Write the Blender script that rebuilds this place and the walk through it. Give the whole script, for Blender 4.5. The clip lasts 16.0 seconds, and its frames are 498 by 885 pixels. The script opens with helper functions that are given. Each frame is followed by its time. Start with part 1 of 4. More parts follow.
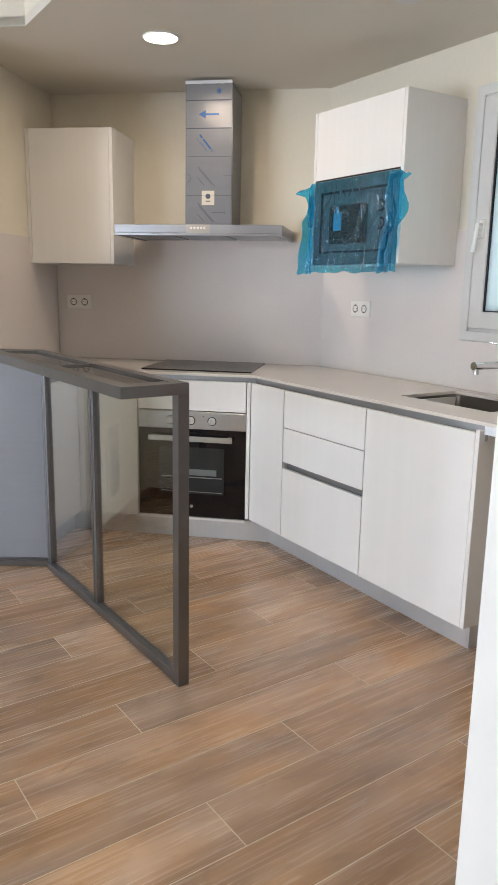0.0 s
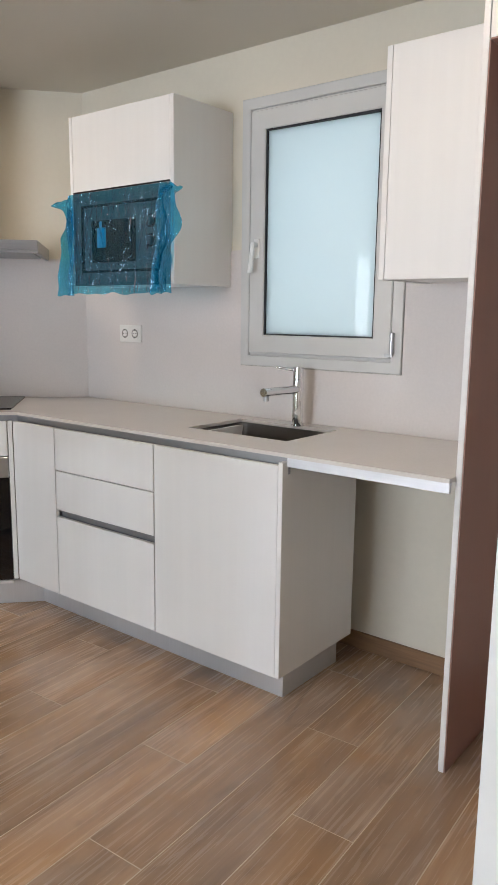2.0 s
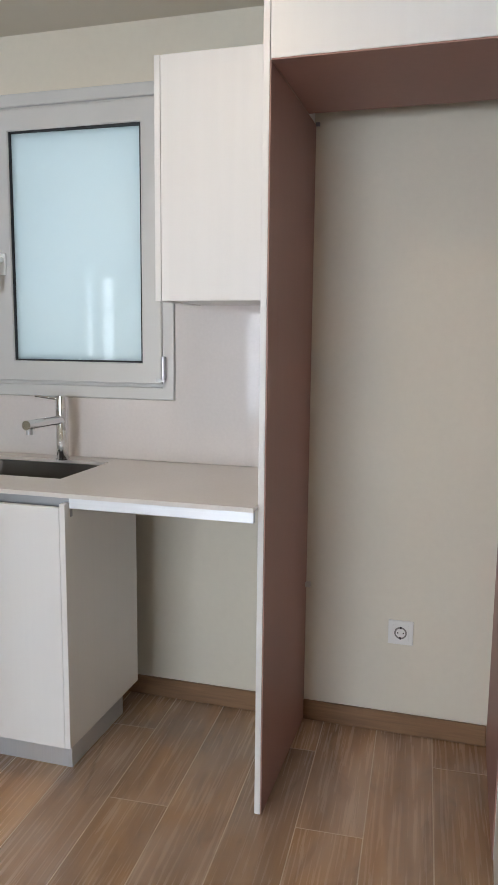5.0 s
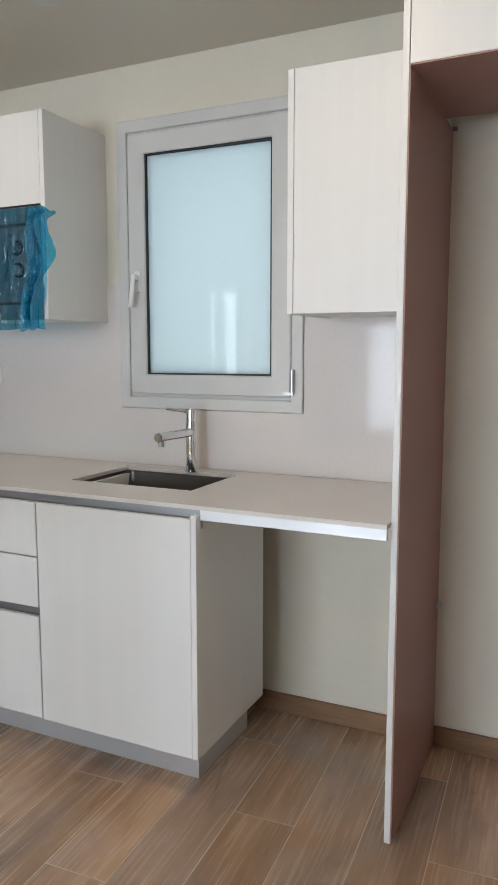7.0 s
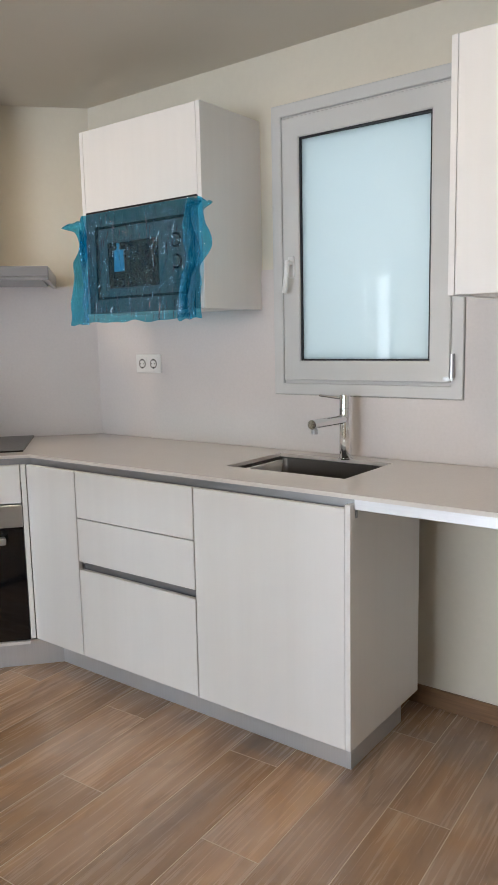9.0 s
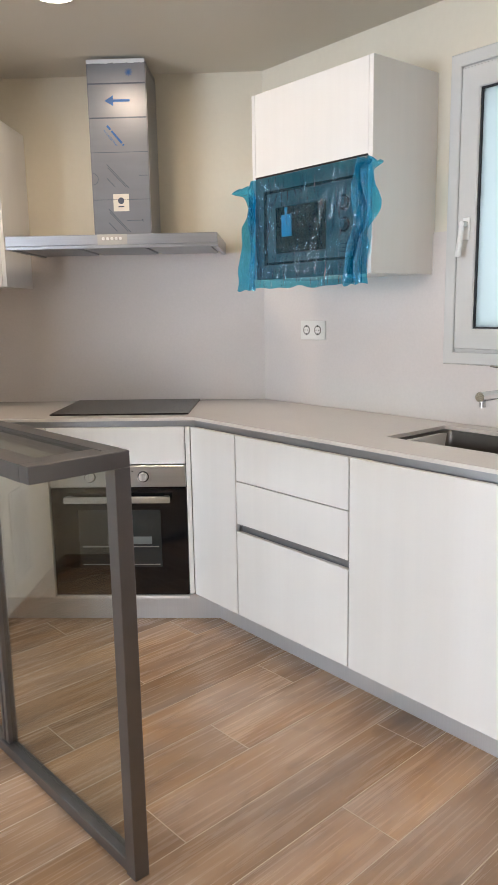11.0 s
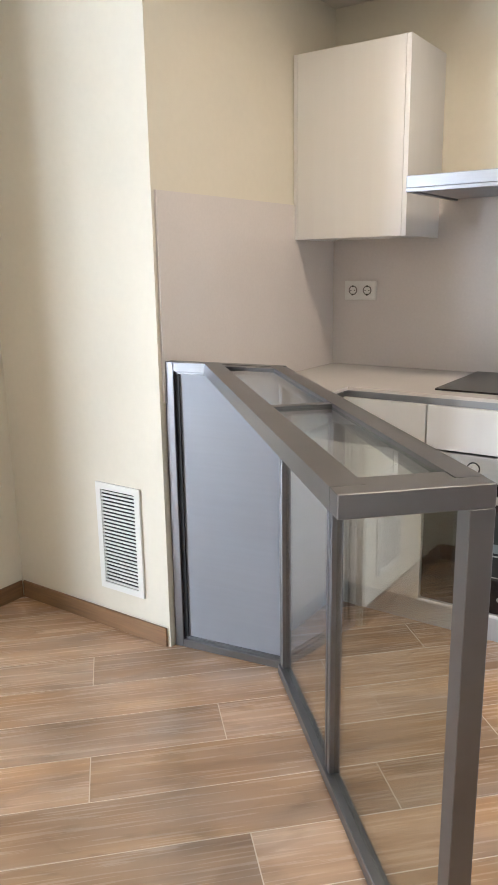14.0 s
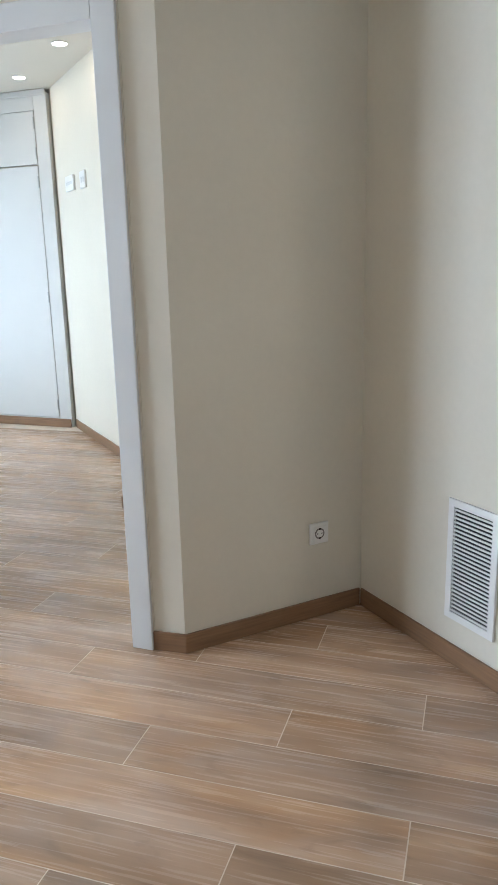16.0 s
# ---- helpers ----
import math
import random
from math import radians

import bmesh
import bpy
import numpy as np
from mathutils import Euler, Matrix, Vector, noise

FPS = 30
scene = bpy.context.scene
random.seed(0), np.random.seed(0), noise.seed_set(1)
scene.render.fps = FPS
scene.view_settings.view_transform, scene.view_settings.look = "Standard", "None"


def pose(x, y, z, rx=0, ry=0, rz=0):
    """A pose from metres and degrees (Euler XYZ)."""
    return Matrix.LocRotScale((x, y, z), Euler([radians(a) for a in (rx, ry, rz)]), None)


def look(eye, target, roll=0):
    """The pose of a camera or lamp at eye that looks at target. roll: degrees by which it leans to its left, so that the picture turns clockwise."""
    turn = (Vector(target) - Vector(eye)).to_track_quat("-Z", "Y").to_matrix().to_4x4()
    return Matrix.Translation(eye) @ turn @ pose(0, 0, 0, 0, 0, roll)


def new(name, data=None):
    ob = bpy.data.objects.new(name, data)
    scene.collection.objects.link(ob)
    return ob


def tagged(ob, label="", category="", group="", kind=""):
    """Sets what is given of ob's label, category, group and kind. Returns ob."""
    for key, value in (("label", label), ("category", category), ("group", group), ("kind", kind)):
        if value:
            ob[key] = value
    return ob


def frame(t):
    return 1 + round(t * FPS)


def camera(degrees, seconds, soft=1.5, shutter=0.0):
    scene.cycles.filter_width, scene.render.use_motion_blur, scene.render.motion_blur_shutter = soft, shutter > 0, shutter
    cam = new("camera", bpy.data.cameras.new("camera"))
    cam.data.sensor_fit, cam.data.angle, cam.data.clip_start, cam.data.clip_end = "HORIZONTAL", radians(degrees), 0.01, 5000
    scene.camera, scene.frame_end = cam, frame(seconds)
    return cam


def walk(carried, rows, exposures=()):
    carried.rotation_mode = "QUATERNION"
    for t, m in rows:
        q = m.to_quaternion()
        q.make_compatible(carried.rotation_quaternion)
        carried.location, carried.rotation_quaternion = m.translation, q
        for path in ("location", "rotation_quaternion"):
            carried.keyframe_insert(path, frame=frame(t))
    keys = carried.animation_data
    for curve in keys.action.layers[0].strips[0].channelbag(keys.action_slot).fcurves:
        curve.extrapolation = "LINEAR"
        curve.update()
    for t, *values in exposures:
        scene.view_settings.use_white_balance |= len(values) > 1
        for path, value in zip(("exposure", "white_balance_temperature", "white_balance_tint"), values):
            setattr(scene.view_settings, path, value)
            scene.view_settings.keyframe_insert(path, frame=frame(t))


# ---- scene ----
cam = camera(37.5, 16.0)
PATH = [
    (0, (0.888, 0.958, 1.371), (1.937, 2.61, 0.956), 1.1),
    (0.5, (0.922, 1.04, 1.368), (2.067, 2.628, 0.962), 1.3),
    (1, (0.953, 1.091, 1.374), (2.178, 2.623, 0.983), 1.4),
    (1.5, (0.991, 1.194, 1.364), (2.362, 2.606, 1.01), 1.2),
    (2, (1.032, 1.299, 1.367), (2.576, 2.522, 1.023), 0.7),
    (2.5, (1.06, 1.375, 1.376), (2.754, 2.377, 1.025), 0.5),
    (3, (1.102, 1.456, 1.372), (2.894, 2.277, 1.034), 0.5),
    (3.5, (1.135, 1.532, 1.362), (3.002, 2.179, 1.052), 1.4),
    (3.7, (1.143, 1.536, 1.372), (3.024, 2.135, 1.054), 1.5),
    (5.8, (1.074, 1.603, 1.369), (2.977, 2.167, 1.117), -0.0),
    (6, (1.084, 1.606, 1.372), (2.974, 2.212, 1.123), 0.0),
    (6.5, (1.104, 1.608, 1.371), (2.948, 2.343, 1.128), 0.0),
    (7, (1.107, 1.626, 1.368), (2.901, 2.476, 1.123), 0.0),
    (7.5, (1.105, 1.64, 1.359), (2.843, 2.599, 1.112), -0.1),
    (8, (1.111, 1.652, 1.367), (2.791, 2.706, 1.105), -0.4),
    (8.2, (1.112, 1.662, 1.369), (2.774, 2.743, 1.103), -0.6),
    (10.3, (1.156, 1.639, 1.379), (2.548, 3.038, 1.054), -1.3),
    (10.5, (1.156, 1.641, 1.381), (2.513, 3.071, 1.046), -1.2),
    (11, (1.17, 1.653, 1.369), (2.426, 3.167, 1.009), -1.0),
    (11.5, (1.175, 1.683, 1.366), (2.316, 3.278, 0.973), -1.0),
    (12, (1.218, 1.758, 1.367), (2.223, 3.438, 0.957), -1.3),
    (12.5, (1.28, 1.84, 1.357), (2.175, 3.578, 0.937), -1.7),
    (13, (1.316, 1.91, 1.366), (2.07, 3.71, 0.929), -1.9),
    (13.5, (1.393, 1.999, 1.355), (1.935, 3.872, 0.908), -1.7),
    (14, (1.491, 2.081, 1.378), (1.746, 4.009, 0.91), -0.9),
    (14.5, (1.521, 2.123, 1.377), (1.535, 4.065, 0.898), -0.7),
    (15, (1.524, 2.182, 1.376), (1.318, 4.111, 0.89), -0.9),
    (15.5, (1.5, 2.306, 1.347), (1.054, 4.197, 0.872), -1.3),
    (16, (1.45, 2.389, 1.372), (0.773, 4.21, 0.895), -1.4),
]
walk(cam, [(t, look(eye, target, roll)) for t, eye, target, roll in PATH], [(0.0, -0.12, 6200, 8), (2.0, -0.42, 6270, 9), (3.5, -0.52, 6250, 9), (7.0, -0.55, 6140, 6), (8.0, -0.55, 6200, 7), (10.5, -0.17, 6320, 9), (12.5, 0.23, 6220, 8), (13.5, 0.36, 6080, 7), (14.5, 0.38, 5980, 7), (15.2, 0.26, 5900, 6), (15.6, 0.02, 5800, 5), (16.0, -0.30, 5500, 5)])

# ---- world, daylight and lamps ----
N = Vector((math.cos(radians(48)), math.sin(radians(48)), 0))      # outward normal of the hob wall
W = Vector((-N.y, N.x, 0))                                         # along the hob wall
Z = Vector((0, 0, 1))
TOP, HIGH, WALL_X = 2.45, 2.75, 3.575                              # kitchen ceiling, living room ceiling, sink wall

world = bpy.data.worlds.new("sky")
scene.world = world
world.use_nodes = True
sky = world.node_tree.nodes.new("ShaderNodeTexSky")
sky.sky_type, sky.sun_disc = "NISHITA", False
sky.sun_elevation, sky.sun_rotation = radians(40), radians(120)
world.node_tree.links.new(sky.outputs[0], world.node_tree.nodes["Background"].inputs[0])
world.node_tree.nodes["Background"].inputs[1].default_value = 0.1


def lamp(name, kind, m, power, colour, **more):
    data = bpy.data.lights.new(name, kind)
    data.energy, data.color = power, colour
    for key, value in more.items():
        if key == "size":
            data.shape, data.size, data.size_y = "RECTANGLE", value[0], value[1]
        elif key == "disk":
            data.shape, data.size = "DISK", value
        elif key == "spread":
            data.spread = value
        elif key == "spot":
            data.spot_size, data.spot_blend, data.shadow_soft_size = value
    ob = new(name, data)
    ob.matrix_world = m
    return ob


DAY = (0.82, 0.87, 1.0)
WARM = (1.0, 0.76, 0.54)
WIN_A, WIN_B = (2.15, 4.50), (5.3, 7.1)                               # spans of the two tall windows
lamp("daylight", "AREA", look((-3.76, 3.3, 1.32), (0, 3.3, 1.3)), 240, DAY, size=(2.3, 1.95))
lamp("daylight", "AREA", look((-3.76, 6.2, 1.25), (0, 6.2, 1.2)), 40, DAY, size=(1.8, 2.1))
lamp("downlight_beam", "AREA", look((2.435, 4.19, TOP - 0.012), (2.435, 4.19, 0)), 8.0, WARM, disk=0.13)
lamp("downlight_beam", "AREA", look((2.44, 2.35, TOP - 0.012), (2.44, 2.35, 0)), 6.0, WARM, disk=0.13)
lamp("downlight_beam", "AREA", look((-1.40, 6.79, HIGH - 0.012), (-1.40, 6.79, 0)), 1.6, WARM, disk=0.08)
lamp("downlight_beam", "AREA", look((-2.16, 7.39, HIGH - 0.012), (-2.16, 7.39, 0)), 1.6, WARM, disk=0.08)


# ---- materials ----
def material(name, colour, rough=0.5, metal=0.0, grain=0.0, grain_scale=(6, 6, 6), stain=0.0, stain_scale=2.0, bump=0.0, bump_scale=300.0,
             rough_vary=0.0, coat=0.0, random_value=0.0, spec=0.5):
    """A surface with variation at two scales: grain (fine, stretched) and stain (broad)."""
    mat = bpy.data.materials.new(name)
    mat.use_nodes = True
    nt = mat.node_tree
    bs = nt.nodes["Principled BSDF"]
    bs.inputs["Roughness"].default_value = rough
    bs.inputs["Metallic"].default_value = metal
    bs.inputs["Coat Weight"].default_value = coat
    bs.inputs["Specular IOR Level"].default_value = spec
    co = nt.nodes.new("ShaderNodeTexCoord")
    base = nt.nodes.new("ShaderNodeRGB")
    base.outputs[0].default_value = (*colour, 1)
    value = base.outputs[0]

    def noisy(scale, amount, detail, vec_scale=None):
        nonlocal value
        tex = nt.nodes.new("ShaderNodeTexNoise")
        tex.inputs["Scale"].default_value = scale
        tex.inputs["Detail"].default_value = detail
        if vec_scale:
            mp = nt.nodes.new("ShaderNodeMapping")
            mp.inputs["Scale"].default_value = vec_scale
            nt.links.new(co.outputs["Object"], mp.inputs[0])
            nt.links.new(mp.outputs[0], tex.inputs["Vector"])
        else:
            nt.links.new(co.outputs["Object"], tex.inputs["Vector"])
        rng = nt.nodes.new("ShaderNodeMapRange")
        rng.inputs["From Min"].default_value, rng.inputs["From Max"].default_value = 0.3, 0.7
        rng.inputs["To Min"].default_value, rng.inputs["To Max"].default_value = 1 - amount, 1 + amount
        nt.links.new(tex.outputs["Fac"], rng.inputs["Value"])
        mul = nt.nodes.new("ShaderNodeVectorMath")
        mul.operation = "SCALE"
        nt.links.new(value, mul.inputs[0])
        nt.links.new(rng.outputs[0], mul.inputs["Scale"])
        value = mul.outputs[0]
        return tex

    if grain:
        noisy(1.0, grain, 4.0, grain_scale)
    if stain:
        tex = noisy(stain_scale, stain, 3.0)
        if rough_vary:
            rr = nt.nodes.new("ShaderNodeMapRange")
            rr.inputs["From Min"].default_value, rr.inputs["From Max"].default_value = 0.3, 0.7
            rr.inputs["To Min"].default_value, rr.inputs["To Max"].default_value = rough - rough_vary, rough + rough_vary
            nt.links.new(tex.outputs["Fac"], rr.inputs["Value"])
            nt.links.new(rr.outputs[0], bs.inputs["Roughness"])
    nt.links.new(value, bs.inputs["Base Color"])
    if bump:
        bt = nt.nodes.new("ShaderNodeTexNoise")
        bt.inputs["Scale"].default_value = bump_scale
        nt.links.new(co.outputs["Object"], bt.inputs["Vector"])
        bp = nt.nodes.new("ShaderNodeBump")
        bp.inputs["Strength"].default_value = bump
        bp.inputs["Distance"].default_value = 0.002
        nt.links.new(bt.outputs["Fac"], bp.inputs["Height"])
        nt.links.new(bp.outputs[0], bs.inputs["Normal"])
    return mat


def wood_tile(name, light, mid, dark):
    """Porcelain plank with a printed oak grain; each plank is shifted and toned by its own random number."""
    mat = bpy.data.materials.new(name)
    mat.use_nodes = True
    nt = mat.node_tree
    bs = nt.nodes["Principled BSDF"]
    co, info = nt.nodes.new("ShaderNodeTexCoord"), nt.nodes.new("ShaderNodeObjectInfo")
    shift = nt.nodes.new("ShaderNodeVectorMath")
    shift.operation = "SCALE"
    shift.inputs[0].default_value = (37.0, 53.0, 11.0)
    nt.links.new(info.outputs["Random"], shift.inputs["Scale"])
    add = nt.nodes.new("ShaderNodeVectorMath")
    nt.links.new(co.outputs["Object"], add.inputs[0])
    nt.links.new(shift.outputs[0], add.inputs[1])

    def noise_at(scale, size, detail, distort=0.0):
        mp = nt.nodes.new("ShaderNodeMapping")
        mp.inputs["Scale"].default_value = scale
        nt.links.new(add.outputs[0], mp.inputs[0])
        tex = nt.nodes.new("ShaderNodeTexNoise")
        tex.inputs["Scale"].default_value, tex.inputs["Detail"].default_value = size, detail
        tex.inputs["Distortion"].default_value = distort
        nt.links.new(mp.outputs[0], tex.inputs["Vector"])
        return tex.outputs["Fac"]

    broad = noise_at((0.9, 7.0, 1.0), 1.5, 4.0, 0.35)
    fine = noise_at((2.4, 75.0, 3.0), 1.5, 5.0, 0.3)
    knots = noise_at((2.2, 6.0, 1.0), 1.4, 3.0, 2.2)
    ramp = nt.nodes.new("ShaderNodeValToRGB")
    ramp.color_ramp.elements[0].position, ramp.color_ramp.elements[0].color = 0.24, (*dark, 1)
    ramp.color_ramp.elements[1].position, ramp.color_ramp.elements[1].color = 0.78, (*light, 1)
    e = ramp.color_ramp.elements.new(0.50)
    e.color = (*mid, 1)
    mixv = nt.nodes.new("ShaderNodeMix")
    mixv.data_type = "FLOAT"
    mixv.inputs[0].default_value = 0.21
    nt.links.new(broad, mixv.inputs[2])
    nt.links.new(fine, mixv.inputs[3])
    nt.links.new(mixv.outputs[0], ramp.inputs[0])
    kr = nt.nodes.new("ShaderNodeMapRange")
    kr.inputs["From Min"].default_value, kr.inputs["From Max"].default_value = 0.56, 0.76
    kr.inputs["To Min"].default_value, kr.inputs["To Max"].default_value = 1.0, 0.72
    nt.links.new(knots, kr.inputs["Value"])
    tone = nt.nodes.new("ShaderNodeMapRange")
    tone.inputs["To Min"].default_value, tone.inputs["To Max"].default_value = 0.80, 1.14
    nt.links.new(info.outputs["Random"], tone.inputs["Value"])
    both = nt.nodes.new("ShaderNodeMath")
    both.operation = "MULTIPLY"
    nt.links.new(kr.outputs[0], both.inputs[0])
    nt.links.new(tone.outputs[0], both.inputs[1])
    out = nt.nodes.new("ShaderNodeVectorMath")
    out.operation = "SCALE"
    nt.links.new(ramp.outputs[0], out.inputs[0])
    nt.links.new(both.outputs[0], out.inputs["Scale"])
    cloud = noise_at((1.3, 2.6, 1.0), 1.7, 3.0, 0.6)
    hue = nt.nodes.new("ShaderNodeHueSaturation")
    drift = nt.nodes.new("ShaderNodeMapRange")
    drift.inputs["From Min"].default_value, drift.inputs["From Max"].default_value = 0.32, 0.68
    drift.inputs["To Min"].default_value, drift.inputs["To Max"].default_value = 0.80, 1.10
    nt.links.new(cloud, drift.inputs["Value"])
    nt.links.new(drift.outputs[0], hue.inputs["Saturation"])
    nt.links.new(out.outputs[0], hue.inputs["Color"])
    nt.links.new(hue.outputs[0], bs.inputs["Base Color"])
    bs.inputs["Specular IOR Level"].default_value = 0.75
    rr = nt.nodes.new("ShaderNodeMapRange")
    rr.inputs["To Min"].default_value, rr.inputs["To Max"].default_value = 0.20, 0.33
    nt.links.new(fine, rr.inputs["Value"])
    nt.links.new(rr.outputs[0], bs.inputs["Roughness"])
    bp = nt.nodes.new("ShaderNodeBump")
    bp.inputs["Strength"].default_value, bp.inputs["Distance"].default_value = 0.25, 0.001
    nt.links.new(fine, bp.inputs["Height"])
    nt.links.new(bp.outputs[0], bs.inputs["Normal"])
    return mat


def clear_sheet(name, tint, gloss_rough=0.02, ior=1.45, solid=0.0, solid_colour=(1, 1, 1), bump=0.0):
    """A thin clear sheet: tinted see-through with a mirror gloss by Fresnel, and a share of diffuse haze."""
    mat = bpy.data.materials.new(name)
    mat.use_nodes = True
    nt = mat.node_tree
    nt.nodes.remove(nt.nodes["Principled BSDF"])
    out = nt.nodes["Material Output"]
    tr, gl = nt.nodes.new("ShaderNodeBsdfTransparent"), nt.nodes.new("ShaderNodeBsdfGlossy")
    lw, po, sc = nt.nodes.new("ShaderNodeLayerWeight"), nt.nodes.new("ShaderNodeMath"), nt.nodes.new("ShaderNodeMapRange")
    lw.inputs[0].default_value = 0.5
    po.operation, po.inputs[1].default_value = "POWER", 5.0
    sc.inputs["To Min"].default_value, sc.inputs["To Max"].default_value = ((ior - 1) / (ior + 1)) ** 2, 1.0
    nt.links.new(lw.outputs["Facing"], po.inputs[0])
    nt.links.new(po.outputs[0], sc.inputs["Value"])
    tr.inputs[0].default_value = (*tint, 1)
    gl.inputs["Roughness"].default_value = gloss_rough
    body = tr.outputs[0]
    if solid:
        df, mx = nt.nodes.new("ShaderNodeBsdfDiffuse"), nt.nodes.new("ShaderNodeMixShader")
        df.inputs[0].default_value = (*solid_colour, 1)
        mx.inputs[0].default_value = solid
        nt.links.new(tr.outputs[0], mx.inputs[1])
        nt.links.new(df.outputs[0], mx.inputs[2])
        body = mx.outputs[0]
    if bump:
        co, bt, bp = nt.nodes.new("ShaderNodeTexCoord"), nt.nodes.new("ShaderNodeTexNoise"), nt.nodes.new("ShaderNodeBump")
        bt.inputs["Scale"].default_value, bt.inputs["Detail"].default_value = 1.0, 2.5
        bt.inputs["Distortion"].default_value = 1.6
        mp = nt.nodes.new("ShaderNodeMapping")
        mp.inputs["Rotation"].default_value = (0, radians(14), 0)
        mp.inputs["Scale"].default_value = (24, 24, 7)
        bp.inputs["Strength"].default_value, bp.inputs["Distance"].default_value = bump, 0.025
        nt.links.new(co.outputs["Object"], mp.inputs[0])
        nt.links.new(mp.outputs[0], bt.inputs["Vector"])
        nt.links.new(bt.outputs["Fac"], bp.inputs["Height"])
        nt.links.new(bp.outputs[0], gl.inputs["Normal"])
        nt.links.new(bp.outputs[0], lw.inputs["Normal"])
    mix = nt.nodes.new("ShaderNodeMixShader")
    nt.links.new(sc.outputs[0], mix.inputs[0])
    nt.links.new(body, mix.inputs[1])
    nt.links.new(gl.outputs[0], mix.inputs[2])
    nt.links.new(mix.outputs[0], out.inputs[0])
    return mat


def frosted(name, colour):
    mat = bpy.data.materials.new(name)
    mat.use_nodes = True
    nt = mat.node_tree
    nt.nodes.remove(nt.nodes["Principled BSDF"])
    tl, gl, fr, mix = (nt.nodes.new(k) for k in ("ShaderNodeBsdfTranslucent", "ShaderNodeBsdfGlossy", "ShaderNodeFresnel", "ShaderNodeMixShader"))
    tl.inputs[0].default_value = (*colour, 1)
    gl.inputs["Roughness"].default_value = 0.02
    fr.inputs["IOR"].default_value = 1.5
    nt.links.new(fr.outputs[0], mix.inputs[0])
    nt.links.new(tl.outputs[0], mix.inputs[1])
    nt.links.new(gl.outputs[0], mix.inputs[2])
    nt.links.new(mix.outputs[0], nt.nodes["Material Output"].inputs[0])
    return mat


def glow(name, colour, strength):
    mat = bpy.data.materials.new(name)
    mat.use_nodes = True
    bs = mat.node_tree.nodes["Principled BSDF"]
    bs.inputs["Emission Color"].default_value = (*colour, 1)
    bs.inputs["Emission Strength"].default_value = strength
    bs.inputs["Base Color"].default_value = (0.8, 0.8, 0.8, 1)
    return mat


CREAM = material("cream_wall_paint", (0.705, 0.660, 0.555), 0.75, grain=0.012, grain_scale=(40, 40, 40), stain=0.025, stain_scale=1.3, bump=0.12, bump_scale=220)
CEIL = material("ceiling_paint", (0.64, 0.605, 0.53), 0.8, stain=0.02, stain_scale=1.1, bump=0.08, bump_scale=200)
# darker copy of the white lacquer, with the doorway's dimmer light in its colour
DIM_TRIM = material("dimmed_white_lacquer", (0.64, 0.64, 0.62), 0.5, stain=0.015, stain_scale=3)
WHITE_PAINT = material("white_lacquer", (0.80, 0.81, 0.80), 0.38, stain=0.015, stain_scale=3)
STONE = material("grey_quartz", (0.69, 0.645, 0.622), 0.07, spec=0.22, grain=0.02, grain_scale=(90, 90, 90), stain=0.02, stain_scale=2.5)
TOPSTONE = material("white_quartz", (0.68, 0.65, 0.62), 0.22, grain=0.02, grain_scale=(160, 160, 160), stain=0.02, stain_scale=3)
FRONT = material("white_laminate", (0.78, 0.772, 0.758), 0.42, grain=0.012, grain_scale=(30, 30, 0.9), stain=0.012, stain_scale=2, bump=0.03, bump_scale=120)
INNER = material("mauve_laminate", (0.34, 0.190, 0.160), 0.5, grain=0.02, grain_scale=(40, 40, 1), stain=0.03, stain_scale=2.5)
ALU = material("anodised_aluminium", (0.36, 0.37, 0.39), 0.36, 0.85, grain=0.02, grain_scale=(3, 3, 240), stain=0.015, stain_scale=3)
PALEALU = material("pale_aluminium", (0.72, 0.74, 0.77), 0.42, 0.45, grain=0.02, grain_scale=(3, 3, 200), stain=0.03, stain_scale=9)
PLINTH = material("brushed_plinth", (0.62, 0.63, 0.65), 0.36, 0.5, grain=0.03, grain_scale=(200, 4, 4), stain=0.02, stain_scale=4)
HOODSTEEL = material("filmed_hood_steel", (0.36, 0.37, 0.40), 0.33, 0.75, grain=0.03, grain_scale=(4, 4, 200), stain=0.03, stain_scale=5)
FRAME = material("raw_steel_frame", (0.195, 0.195, 0.205), 0.33, 0.9, grain=0.04, grain_scale=(14, 14, 14), stain=0.05, stain_scale=5)
PANEL = material("grey_sheet_metal", (0.25, 0.263, 0.295), 0.38, 0.15, grain=0.02, grain_scale=(3, 3, 60), stain=0.03, stain_scale=3)
STEEL = material("brushed_steel", (0.50, 0.505, 0.51), 0.30, 1.0, grain=0.025, grain_scale=(4, 4, 260), stain=0.012, stain_scale=3)
FILM = material("protective_film", (0.19, 0.20, 0.225), 0.30, 0.2, grain=0.025, grain_scale=(5, 5, 40), stain=0.03, stain_scale=6, spec=0.35)
CHROME = material("chrome", (0.78, 0.79, 0.80), 0.06, 1.0)
SINK = material("sink_steel", (0.14, 0.13, 0.12), 0.34, 1.0, grain=0.04, grain_scale=(200, 5, 5), stain=0.02, stain_scale=5)
BLACK = material("black_glass", (0.006, 0.006, 0.007), 0.05, stain=0.1, stain_scale=4)
OVENWIN = material("oven_window", (0.030, 0.034, 0.034), 0.06, stain=0.06, stain_scale=4)
HOB = material("hob_glass", (0.013, 0.013, 0.014), 0.20, stain=0.08, stain_scale=5)
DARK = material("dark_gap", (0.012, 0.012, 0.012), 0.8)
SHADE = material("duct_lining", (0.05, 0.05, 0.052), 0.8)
PVC = material("light_grey_window_frame", (0.60, 0.60, 0.585), 0.35, stain=0.02, stain_scale=5)
